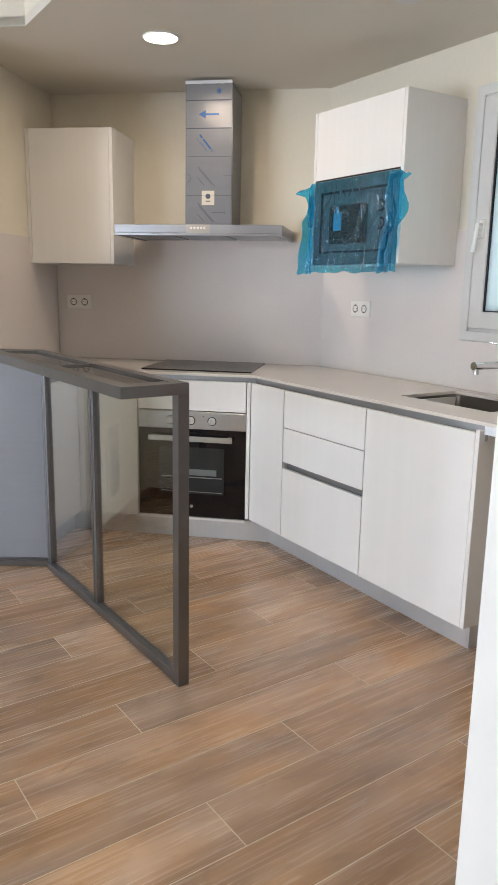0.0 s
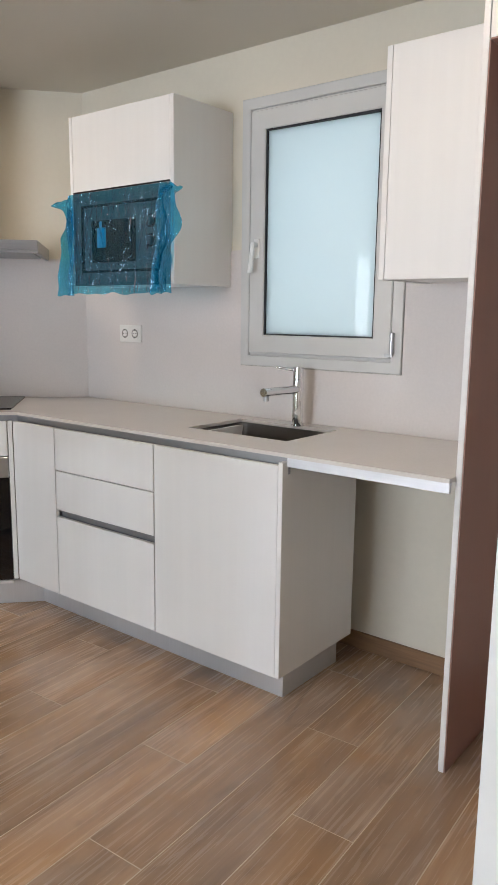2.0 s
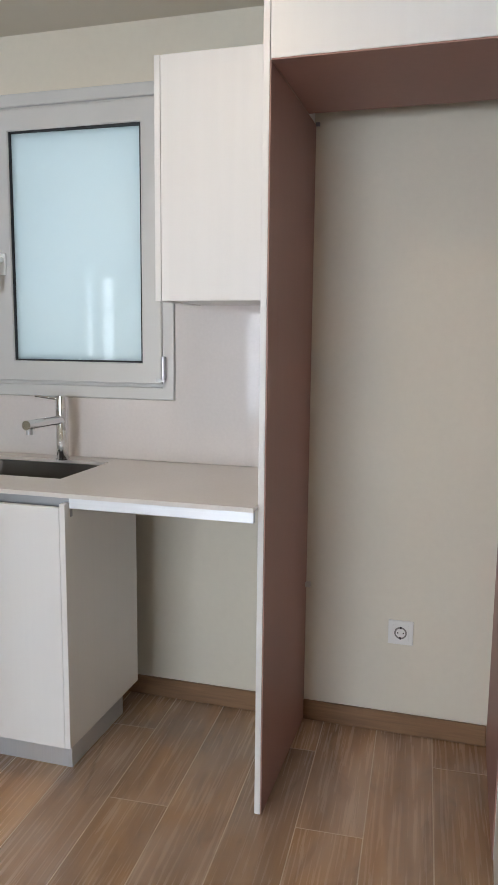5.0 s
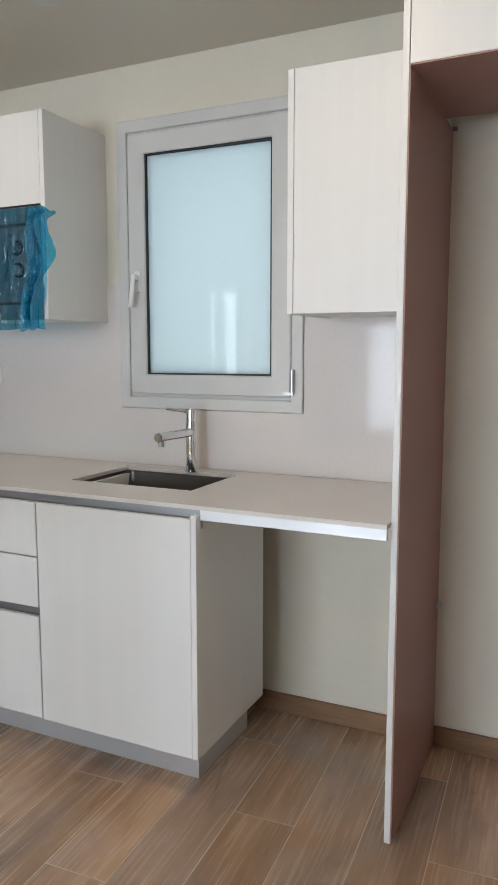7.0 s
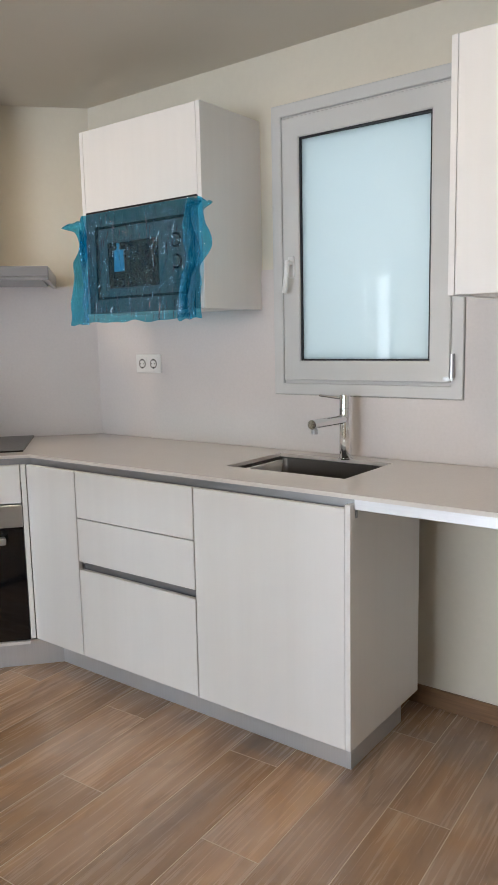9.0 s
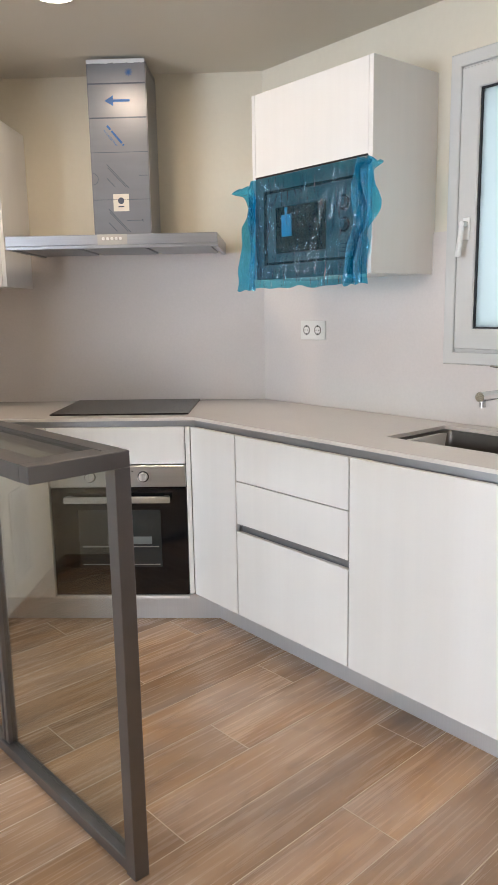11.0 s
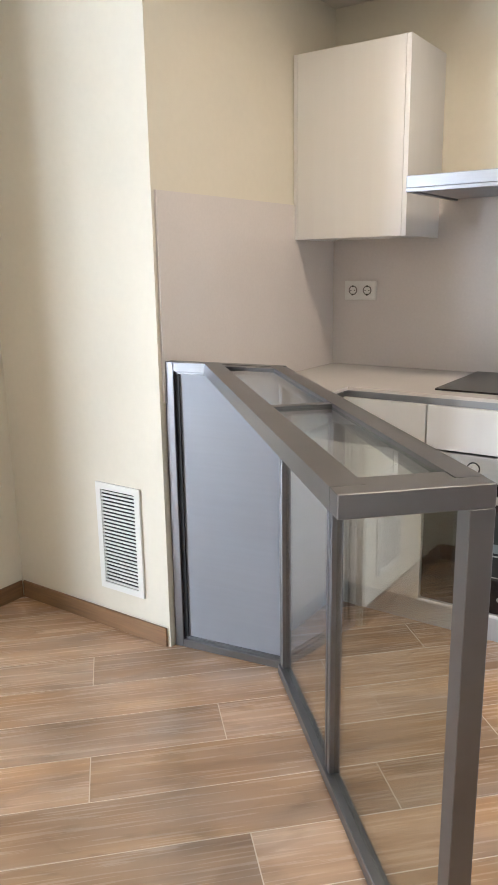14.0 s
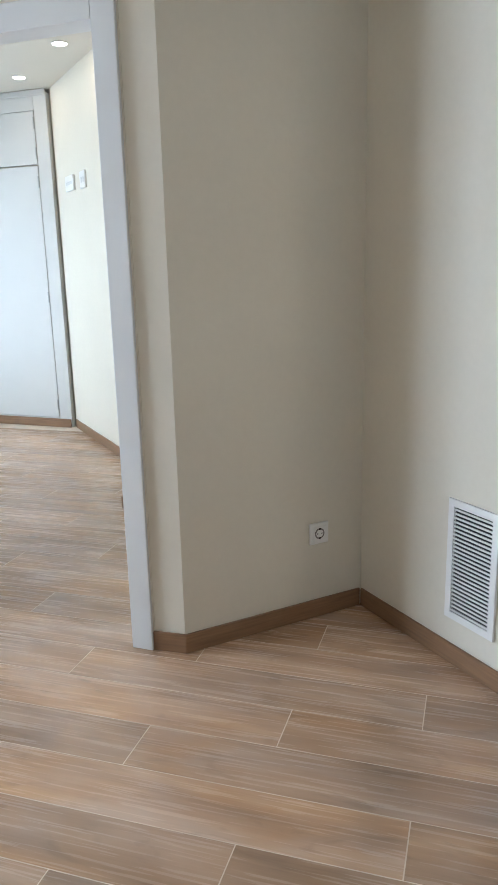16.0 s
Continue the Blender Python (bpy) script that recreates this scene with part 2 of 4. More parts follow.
GASKET = material("black_gasket", (0.012, 0.013, 0.016), 0.6)
PLASTIC = material("white_plastic", (0.78, 0.77, 0.74), 0.35, stain=0.01, stain_scale=8)
STRIP = material("pale_control_strip", (0.42, 0.40, 0.36), 0.4, stain=0.02, stain_scale=8)
BEIGE_PLATE = material("cream_plastic", (0.62, 0.58, 0.50), 0.4, stain=0.01, stain_scale=8)
MW = material("microwave_steel", (0.20, 0.23, 0.235), 0.35, 0.4, stain=0.05, stain_scale=8)
GROUT = material("beige_grout", (0.70, 0.60, 0.48), 0.85, stain=0.1, stain_scale=7, bump=0.2)
WOOD = wood_tile("oak_look_porcelain", (0.68, 0.470, 0.298), (0.475, 0.308, 0.188), (0.25, 0.155, 0.094))
SKIRT = material("oak_look_skirting", (0.235, 0.132, 0.066), 0.4, grain=0.20, grain_scale=(5, 90, 90), stain=0.10, stain_scale=4, bump=0.05, bump_scale=150)
GLASS = clear_sheet("clear_glass", (0.93, 0.955, 0.945), 0.0, 1.85)
BLUEFILM = clear_sheet("blue_plastic_film", (0.12, 0.55, 0.72), 0.04, 1.75, 0.03, (0.02, 0.42, 0.68), bump=0.9)
BLUEFOLD = clear_sheet("gathered_blue_film", (0.12, 0.60, 0.80), 0.03, 1.75, 0.30, (0.02, 0.44, 0.72), bump=1.0)
BLUE = material("blue_print", (0.012, 0.09, 0.29), 0.5)
LIGHTBLUE = material("pale_blue_tag", (0.25, 0.62, 0.85), 0.5)
FAINT = material("faint_ink", (0.075, 0.088, 0.115), 0.5)
INK = material("grey_ink", (0.055, 0.07, 0.10), 0.5)
PANE = frosted("frosted_pane", (0.86, 0.93, 0.95))
DAYGLOW = glow("daylight_backdrop", (0.84, 0.94, 1.0), 1.15)
OUTGLOW = glow("outdoor_backdrop", (0.86, 0.94, 1.0), 6.0)
LEDGLOW = glow("led_diffuser", (1.0, 0.93, 0.80), 14.0)


# ---- building helpers ----
def box(bm, x0, x1, y0, y1, z0, z1, bevel=0.0, segments=1):
    made = bmesh.ops.create_cube(bm, size=1.0)["verts"]
    m = Matrix.Translation(((x0 + x1) / 2, (y0 + y1) / 2, (z0 + z1) / 2)) @ Matrix.Diagonal((abs(x1 - x0), abs(y1 - y0), abs(z1 - z0), 1))
    bmesh.ops.transform(bm, matrix=m, verts=made)
    if bevel:
        edges = list({e for v in made for e in v.link_edges})
        bmesh.ops.bevel(bm, geom=edges, offset=bevel, segments=segments, profile=0.5, affect="EDGES")
    return bm


def boxed(*args, **kw):
    return box(bmesh.new(), *args, **kw)


def tube(bm, a, b, r, sides=20, r2=None, cap=True):
    a, b = Vector(a), Vector(b)
    m = Matrix.Translation((a + b) / 2) @ (b - a).to_track_quat("Z", "Y").to_matrix().to_4x4()
    bmesh.ops.create_cone(bm, cap_ends=cap, segments=sides, radius1=r, radius2=r if r2 is None else r2, depth=(b - a).length, matrix=m)
    return bm


def prism(poly, z0, z1, holes=()):
    """A slab over a plan outline, with holes through it."""
    bm = bmesh.new()
    edges = []
    for loop in (poly, *holes):
        vs = [bm.verts.new((p[0], p[1], z0)) for p in loop]
        edges += [bm.edges.new((vs[i], vs[(i + 1) % len(vs)])) for i in range(len(vs))]
    faces = [f for f in bmesh.ops.triangle_fill(bm, edges=edges, use_beauty=True)["geom"] if isinstance(f, bmesh.types.BMFace)]
    up = bmesh.ops.extrude_face_region(bm, geom=faces)["geom"]
    bmesh.ops.translate(bm, vec=(0, 0, z1 - z0), verts=[v for v in up if isinstance(v, bmesh.types.BMVert)])
    bmesh.ops.recalc_face_normals(bm, faces=bm.faces)
    return bm


def rounded(x0, x1, y0, y1, r, steps=5):
    out = []
    for cx, cy, a in ((x1 - r, y1 - r, 0), (x0 + r, y1 - r, 90), (x0 + r, y0 + r, 180), (x1 - r, y0 + r, 270)):
        out += [(cx + r * math.cos(radians(a + 90 * k / steps)), cy + r * math.sin(radians(a + 90 * k / steps))) for k in range(steps + 1)]
    return out


def mesh_of(name, bm, mat, smooth=False):
    me = bpy.data.meshes.new(name)
    bm.normal_update()
    bm.to_mesh(me)
    bm.free()
    me.materials.append(mat)
    if smooth:
        for p in me.polygons:
            p.use_smooth = True
        me.set_sharp_from_angle(angle=radians(35))
    return me


def part(name, bm, mat, parent, label="", smooth=False):
    ob = new(name, mesh_of(name, bm, mat, smooth))
    ob.parent = parent
    return tagged(ob, label)


def solid(name, bm, mat, label, category, kind="", m=None, smooth=False, group=""):
    ob = new(name, mesh_of(name, bm, mat, smooth))
    if m is not None:
        ob.matrix_world = m
    return tagged(ob, label, category, group, kind)


def thing(name, m, label, category, group="", kind=""):
    ob = new(name)
    ob.empty_display_size = 0.1
    ob.matrix_world = m
    return tagged(ob, label, category, group, kind)


def basis(a, b, origin):
    """Along the wall, out into the room, up."""
    return Matrix(((a.x, b.x, 0, origin.x), (a.y, b.y, 0, origin.y), (0, 0, 1, origin.z), (0, 0, 0, 1)))


SINKW = basis(Vector((0, 1, 0)), Vector((-1, 0, 0)), Vector((WALL_X, 0, 0)))
HOBW = basis(W, -N, 5.67 * N)
LEFTW = basis(-N, -W, 5.67 * N + 1.94 * W)
VENTW = basis(W, -N, 4.42 * N)
SOCKW = basis(-N, -W, 5.67 * N + 2.770 * W)


def at(m, a, b=0.0, z=0.0):
    return m @ Matrix.Translation((a, b, z))


def pq(p, q):
    v = p * N + q * W
    return (v.x, v.y)


# ---- setting ----
tagged(solid("floor", prism([(-3.75, -1.65), (3.72, -1.65), (3.72, 4.4), (2.4, 5.75), (-1.9, 7.95), (-3.75, 7.95)], -0.12, -0.0003), GROUT,
             "beige grouted floor bed under wood-look planks", "floor"), kind="structure")

C_HOB = pq(5.67, 1.94)
HOLE = (2.60, 3.33, 1.17, 2.225)
bm = bmesh.new()
box(bm, WALL_X, WALL_X + 0.15, 1.37, HOLE[0], 0, TOP + 0.3)
box(bm, WALL_X, WALL_X + 0.15, HOLE[1], 4.56, 0, TOP + 0.3)
box(bm, WALL_X, WALL_X + 0.15, HOLE[0], HOLE[1], 0, HOLE[2])
box(bm, WALL_X, WALL_X + 0.15, HOLE[0], HOLE[1], HOLE[3], TOP + 0.3)
solid("wall_sink", bm, CREAM, "cream painted plaster wall behind the sink run", "wall", "structure")
y_corner = (5.67 - N.x * WALL_X) / N.y
q_corner = W.x * WALL_X + W.y * y_corner
solid("wall_hob", boxed(q_corner - 0.1, 1.94, -0.15, 0, 0, TOP + 0.3), CREAM, "cream painted plaster wall behind the hob", "wall", "structure", HOBW)
solid("wall_left", prism([pq(5.82, 1.94), pq(4.42, 1.94), pq(4.42, 2.770), pq(4.57, 2.770), pq(4.57, 2.09), pq(5.82, 2.09)], 0, HIGH), CREAM,
      "cream painted plaster wall turning a corner beside the peninsula", "wall", "structure")
C5, C6 = Vector((0.378, 4.562, 0)), Vector((0.258, 4.552, 0))
in_a, end_a = 5.67 - 4.42, 5.67 - (N.x * C5.x + N.y * C5.y)
solid("wall_socket", prism([pq(4.42, 2.770), (C5.x, C5.y), (C6.x, C6.y), (0.26, 4.65), (0.345, 4.65), pq(4.42, 2.90)], 0, HIGH), CREAM,
      "cream painted wall with a power socket", "wall", "structure")
bm = bmesh.new()
DOOR = (-0.64, 0.175, 2.096)
box(bm, DOOR[1] + 0.02, 0.262, 4.548, 4.65, 0, HIGH)
box(bm, -3.6, DOOR[0] - 0.02, 4.548, 4.65, 0, HIGH)
box(bm, DOOR[0] - 0.02, DOOR[1] + 0.02, 4.548, 4.65, DOOR[2] + 0.02, HIGH)
solid("wall_doorway", bm, CREAM, "cream painted wall around a door opening", "wall", "structure")
solid("wall_next_room", boxed(2.905, 6.82, -0.15, 0, 0, HIGH), CREAM, "white-lit painted wall of the next room", "wall", "structure",
      basis(W, -N, 4.335 * N))
solid("wall_next_room_end", boxed(-3.6, -2.05, 7.82, 7.95, 0, HIGH), CREAM, "painted end wall behind a built-in wardrobe", "wall", "structure")
bm = bmesh.new()
for y0, y1 in ((-1.6, WIN_A[0]), (WIN_A[1], WIN_B[0]), (WIN_B[1], 7.95)):
    box(bm, -3.75, -3.6, y0, y1, 0, HIGH)
for y0, y1 in (WIN_A, WIN_B):
    box(bm, -3.75, -3.6, y0, y1, 2.3, HIGH)
    box(bm, -3.75, -3.6, y0, y1, 0, 0.15)
solid("wall_window_side", bm, CREAM, "painted outer wall with tall window openings", "wall", "structure")
solid("wall_south", boxed(-3.75, 1.525, -1.65, -1.5, 0, HIGH), CREAM, "plain painted wall closing the living room", "wall", "structure")
solid("wall_partition", prism([(1.525, -1.65), (1.66, -1.65), (1.66, 1.33), (WALL_X, 1.33), (WALL_X, 1.424), (2.985, 1.424), (2.985, 1.438), (1.525, 1.468)], 0, HIGH), WHITE_PAINT,
      "white painted partition wall end beside the fridge niche", "wall", "structure")
edge = [(1.925, 1.4245), (WALL_X + 0.1, 1.4245), (WALL_X + 0.1, y_corner), pq(5.75, q_corner - 0.05), pq(5.75, 1.94), pq(4.54, 1.94), (1.897, 4.403)]
solid("ceiling_kitchen", prism(edge, TOP, TOP + 0.04), CEIL, "lowered off-white kitchen ceiling", "ceiling", "structure")
solid("ceiling_fascia", prism([(1.925, 1.464), (1.945, 1.464), (1.915, 4.415), pq(4.555, 1.94), pq(4.54, 1.94), (1.897, 4.403)], TOP + 0.002, HIGH), CREAM,
      "cream painted drop of the lowered ceiling", "ceiling", "structure")
solid("ceiling", prism([(-3.75, -1.65), (3.72, -1.65), (3.72, 4.5), (2.4, 5.8), (-1.9, 7.95), (-3.75, 7.95)], HIGH, HIGH + 0.1), CEIL,
      "white painted room ceiling", "ceiling", "structure")
solid("backdrop", boxed(-4.62, -4.6, -1.4, 8.2, -0.3, 3.2), OUTGLOW, "bright overcast daylight outside the windows", "backdrop", "structure")
solid("backdrop", boxed(WALL_X + 0.30, WALL_X + 0.32, 2.2, 3.7, 0.8, 2.6), DAYGLOW, "pale daylight of a light well", "backdrop", "structure")


def baseboard(m, a0, a1, h=0.075):
    return solid("baseboard", boxed(a0, a1, 0.0005, 0.011, 0.001, h, bevel=0.002), SKIRT, "oak-look porcelain skirting along the wall foot", "baseboard", "structure", m)


baseboard(VENTW, 1.952, 2.758)
baseboard(SOCKW, in_a + 0.011, end_a + 0.003)
ang = math.atan2(C6.y - C5.y, C6.x - C5.x)
base_m = Matrix.Translation(C6) @ Matrix.Rotation(ang + math.pi, 4, "Z") @ Matrix.Scale(-1, 4, (0, 1, 0))
solid("baseboard", boxed(0.0, (C5 - C6).length + 0.008, 0.0005, 0.011, 0.001, 0.075, bevel=0.002), SKIRT,
      "oak-look porcelain skirting along the wall foot", "baseboard", "structure", base_m)
baseboard(SINKW, 2.101, 3.0)
baseboard(SINKW, 1.4445, 2.079)
solid("baseboard", boxed(2.95, 6.80, 0.0005, 0.011, 0.001, 0.075, bevel=0.002), SKIRT, "oak-look porcelain skirting along the wall foot", "baseboard",
      "structure", basis(W, -N, 4.335 * N))


# stone splashbacks
bm = bmesh.new()
box(bm, 2.101, y_corner - 0.004, 0.0005, 0.010, 0.922, 1.146)
box(bm, 3.358, y_corner - 0.004, 0.0005, 0.010, 1.146, 1.64)
box(bm, 2.101, 2.573, 0.0005, 0.010, 1.146, 1.64)
solid("splashback", bm, STONE, "pale grey stone splashback round the window foot", "splashback", "structure", SINKW)
solid("splashback", boxed(q_corner + 0.004, 1.929, 0.0005, 0.010, 0.922, 1.635), STONE, "pale grey stone splashback behind the hob", "splashback", "structure", HOBW)
solid("splashback", boxed(0.011, 5.67 - 4.434, 0.0005, 0.010, 0.922, 1.622), STONE, "pale grey stone splashback on the side wall", "splashback", "structure", LEFTW)


# ---- window over the sink ----
def bars(bm, y0, y1, z0, z1, w, b0, b1, bevel=0.0):
    """A rectangular frame of four mitred bars in one ring."""
    loops = []
    for d, b in ((0, b0), (0, b1), (w, b1), (w, b0)):
        loops.append([bm.verts.new(p) for p in ((y0 + d, b, z0 + d), (y1 - d, b, z0 + d), (y1 - d, b, z1 - d), (y0 + d, b, z1 - d))])
    for k in range(4):
        a, c = loops[k], loops[(k + 1) % 4]
        for i in range(4):
            bm.faces.new((a[i], a[(i + 1) % 4], c[(i + 1) % 4], c[i]))
    bmesh.ops.recalc_face_normals(bm, faces=bm.faces)
    if bevel:
        edges = [e for e in bm.edges if any(e.verts[0] in l and e.verts[1] in l for l in loops)]
        bmesh.ops.bevel(bm, geom=edges, offset=bevel, segments=1, profile=0.5, affect="EDGES")
    return bm


win = thing("window_1", SINKW, "light grey tilt-and-turn window with a frosted pane, closed", "window", kind="structure")
part("window_frame", bars(bmesh.new(), 2.576, 3.355, 1.148, 2.245, 0.045, -0.02, 0.018, 0.003), PVC, win)
part("window_frame", bars(bmesh.new(), 2.606, 3.325, 1.178, 2.215, 0.03, -0.07, 0.006, 0.002), PVC, win)
sash = part("sash", bars(bmesh.new(), 2.620, 3.302, 1.205, 2.190, 0.076, -0.05, 0.026, 0.004), PVC, win)
part("gasket", bars(bmesh.new(), 2.695, 3.227, 1.280, 2.115, 0.007, -0.02, 0.019), GASKET, sash, "black rubber gasket")
part("gasket", boxed(2.604, 2.621, -0.05, 0.0075, 1.25, 2.16), GASKET, win, "dark joint between sash and frame")
glazing = boxed(2.696, 3.226, -0.012, 0.002, 1.281, 2.114)
bmesh.ops.rotate(glazing, cent=(2.961, -0.005, 0), matrix=Matrix.Rotation(radians(1.6), 3, "Z"), verts=glazing.verts)
pane = part("pane", glazing, PANE, win, "frosted pane glowing with daylight")
pane.visible_shadow = False
hd = part("handle", boxed(3.246, 3.274, 0.026, 0.034, 1.600, 1.680, bevel=0.003), WHITE_PAINT, win, "white plastic window handle")
part("grip", tube(bmesh.new(), (3.260, 0.034, 1.655), (3.260, 0.062, 1.655), 0.010), WHITE_PAINT, hd, smooth=True)
part("grip", tube(bmesh.new(), (3.260, 0.058, 1.660), (3.272, 0.062, 1.540), 0.0085, 14, 0.0105), WHITE_PAINT, hd, smooth=True)
hg = part("hinge", tube(bmesh.new(), (2.612, 0.028, 1.222), (2.612, 0.028, 1.305), 0.009), STEEL, win, "metal corner hinge", True)
part("hinge_arm", boxed(2.606, 2.640, 0.027, 0.033, 1.214, 1.226), STEEL, hg)


# ---- base cabinets ----
def base_unit(name, m, a0, a1, front, fronts, label, group="white kitchen cabinets", depth=0.0, low=0.138, high=0.885, inner=0.897):
    """Carcass with door or drawer fronts. fronts: (z0, z1, kind)."""
    unit = thing(name, m, label, "cabinet", group)
    part("body", boxed(a0 + 0.002, a1 - 0.002, 0.03 + depth, front - 0.05, low + 0.005, inner), FRONT, unit)
    for z0, z1, kind in fronts:
        part(kind, boxed(a0 + 0.0015, a1 - 0.0015, front - 0.0195, front, z0, z1, bevel=0.0015), FRONT, unit)
    return unit


F = WALL_X - 2.930            # front plane of the sink run, from its wall
u = base_unit("sink_cabinet", SINKW, 2.679, 3.260, F, [(0.136, 0.881, "door")], "white wood-grain sink cabinet with one plain door", depth=0.14, inner=0.70)
part("side_panel", boxed(2.662, 2.6800, 0.165, F - 0.001, 0.136, 0.893, bevel=0.001), FRONT, u, "white end panel facing the dishwasher gap")
u = base_unit("drawer_cabinet", SINKW, 3.262, 3.862, F, [(0.700, 0.881, "drawer_front"), (0.525, 0.696, "drawer_front"), (0.138, 0.492, "drawer_front")],
              "white drawer cabinet with a recessed grey grip rail")
part("grip_rail", boxed(3.264, 3.860, F - 0.040, F - 0.026, 0.482, 0.534), ALU, u, "recessed aluminium grip channel")
bend_q = W.x * 2.93 + W.y * ((5.055 - N.x * 2.93) / N.y)
bend_y = (5.055 - N.x * 2.93) / N.y
base_unit("corner_cabinet", SINKW, 3.864, bend_y - 0.001, F, [(0.138, 0.881, "door")], "narrow white cabinet door beside the corner")

G = 5.67 - 5.055              # front plane of the hob run
solid("corner_filler", boxed(bend_q + 0.001, 0.630, G - 0.05, G, 0.138, 0.881, bevel=0.0015), FRONT, "narrow white filler strip beside the oven", "filler panel", m=HOBW)
oven_cab = thing("oven_cabinet", HOBW, "white oven housing with a plain panel above the oven", "cabinet", "white kitchen cabinets")
part("drawer_front", boxed(0.634, 1.224, G - 0.0195, G, 0.722, 0.881, bevel=0.0015), FRONT, oven_cab)
part("body", boxed(0.630, 1.227, 0.03, 0.06, 0.13, 0.89), FRONT, oven_cab)
part("rail", boxed(0.634, 1.224, G - 0.0195, G, 0.116, 0.128), FRONT, oven_cab)
base_unit("cabinet", HOBW, 1.229, 1.5655, G, [(0.120, 0.881, "door")], "white cabinet door between oven and side wall", low=0.12)
leg = base_unit("side_cabinet", LEFTW, 5.67 - 5.054, 5.67 - 4.562, 0.375, [(0.12, 0.881, "door")], "shallow white cabinet along the side wall", low=0.12)

# plinths
pl_y = (5.105 - N.x * 3.042) / N.y
pl_q = W.x * 3.042 + W.y * pl_y
solid("plinth", boxed(2.734, pl_y + 0.004, F - 0.125, F - 0.112, 0.001, 0.136), PLINTH, "brushed aluminium plinth under the sink run", "plinth", m=SINKW)
solid("plinth", boxed(2.722, 2.7335, 0.17, F - 0.112, 0.001, 0.136), PLINTH, "brushed aluminium plinth under the cabinet end", "plinth", m=SINKW)
solid("plinth", boxed(pl_q - 0.004, 1.6225, G - 0.062, G - 0.05, 0.001, 0.115), PLINTH, "brushed aluminium plinth under the oven", "plinth", m=HOBW)
solid("plinth", boxed(5.67 - 5.104, 5.67 - 4.562, 0.305, 0.317, 0.001, 0.118), PLINTH, "brushed aluminium plinth under the side cabinet", "plinth", m=LEFTW)


# ---- worktop with its rail ----
def offset_bend(x_front, p_front):
    return (x_front, (p_front - N.x * x_front) / N.y)


X1, P1 = 2.948, 5.060
outer = [(X1, 2.101), (WALL_X - 0.001, 2.101), (WALL_X - 0.001, y_corner - 0.001), pq(5.669, q_corner + 0.002), pq(5.669, 1.9385), pq(4.492, 1.9385), pq(4.556, 1.547),
         pq(P1, 1.547), offset_bend(X1, P1)]
outer.pop(3)
top_ob = thing("worktop", Matrix.Identity(4), "white quartz worktop with a cut-out sink opening", "worktop")
SY0, SY1, SX0, SX1 = 2.80, 3.285, 3.145, 3.485
slab = bmesh.new()
for piece in ([(X1, 2.101), (WALL_X - 0.001, 2.101), (WALL_X - 0.001, SY0), (X1, SY0)], [(X1, SY0), (SX0, SY0), (SX0, SY1), (X1, SY1)],
              [(SX1, SY0), (WALL_X - 0.001, SY0), (WALL_X - 0.001, SY1), (SX1, SY1)], [(X1, SY1), (WALL_X - 0.001, SY1)] + outer[2:]):
    tmp = bpy.data.meshes.new("piece")
    one = prism(piece, 0.908, 0.921)
    one.to_mesh(tmp)
    one.free()
    slab.from_mesh(tmp)
    bpy.data.meshes.remove(tmp)
bmesh.ops.remove_doubles(slab, verts=slab.verts, dist=0.0002)
part("slab", slab, TOPSTONE, top_ob)
XR, PR = 2.960, 5.077
rail = [(XR, 2.66), (XR + 0.012, 2.66), offset_bend(XR + 0.012, PR + 0.012), pq(PR + 0.012, 1.587), pq(4.558, 1.587), pq(4.560, 1.575), pq(PR, 1.575), offset_bend(XR, PR)]
part("grip_rail", prism(rail, 0.850, 0.9075), ALU, top_ob, "aluminium grip channel under the worktop")
part("apron", boxed(2.952, 2.966, 2.1015, 2.660, 0.877, 0.9075, bevel=0.001), PALEALU, top_ob, "aluminium apron over the dishwasher gap")

# ---- sink and tap ----
sink = thing("sink", Matrix.Identity(4), "undermount stainless steel sink bowl", "sink")
bm = bmesh.new()
rim, low = rounded(3.150, 3.480, 2.805, 3.280, 0.035), rounded(3.165, 3.465, 2.820, 3.265, 0.055)
out_rim = rounded(3.140, 3.490, 2.795, 3.290, 0.002)
ring = [[bm.verts.new((x, y, 0.9065)) for x, y in rim], [bm.verts.new((x, y, 0.74)) for x, y in low]]
flange = [bm.verts.new((x, y, 0.9065)) for x, y in out_rim]
for i in range(len(rim)):
    bm.faces.new((flange[i], flange[(i + 1) % len(rim)], ring[0][(i + 1) % len(rim)], ring[0][i]))
n = len(rim)
for i in range(n):
    bm.faces.new((ring[0][i], ring[0][(i + 1) % n], ring[1][(i + 1) % n], ring[1][i]))
bm.faces.new(ring[1])
bmesh.ops.recalc_face_normals(bm, faces=bm.faces)
for f in bm.faces:
    f.normal_flip()
part("bowl", bm, SINK, sink, smooth=True)
part("drain", tube(bmesh.new(), (3.31, 3.04, 0.7405), (3.31, 3.04, 0.746), 0.045, 28), CHROME, sink)
part("overflow", boxed(3.462, 3.478, 2.86, 2.925, 0.850, 0.876, bevel=0.003), DARK, sink)
part("overflow", boxed(3.459, 3.4625, 2.866, 2.919, 0.856, 0.870, bevel=0.002), STEEL, sink)

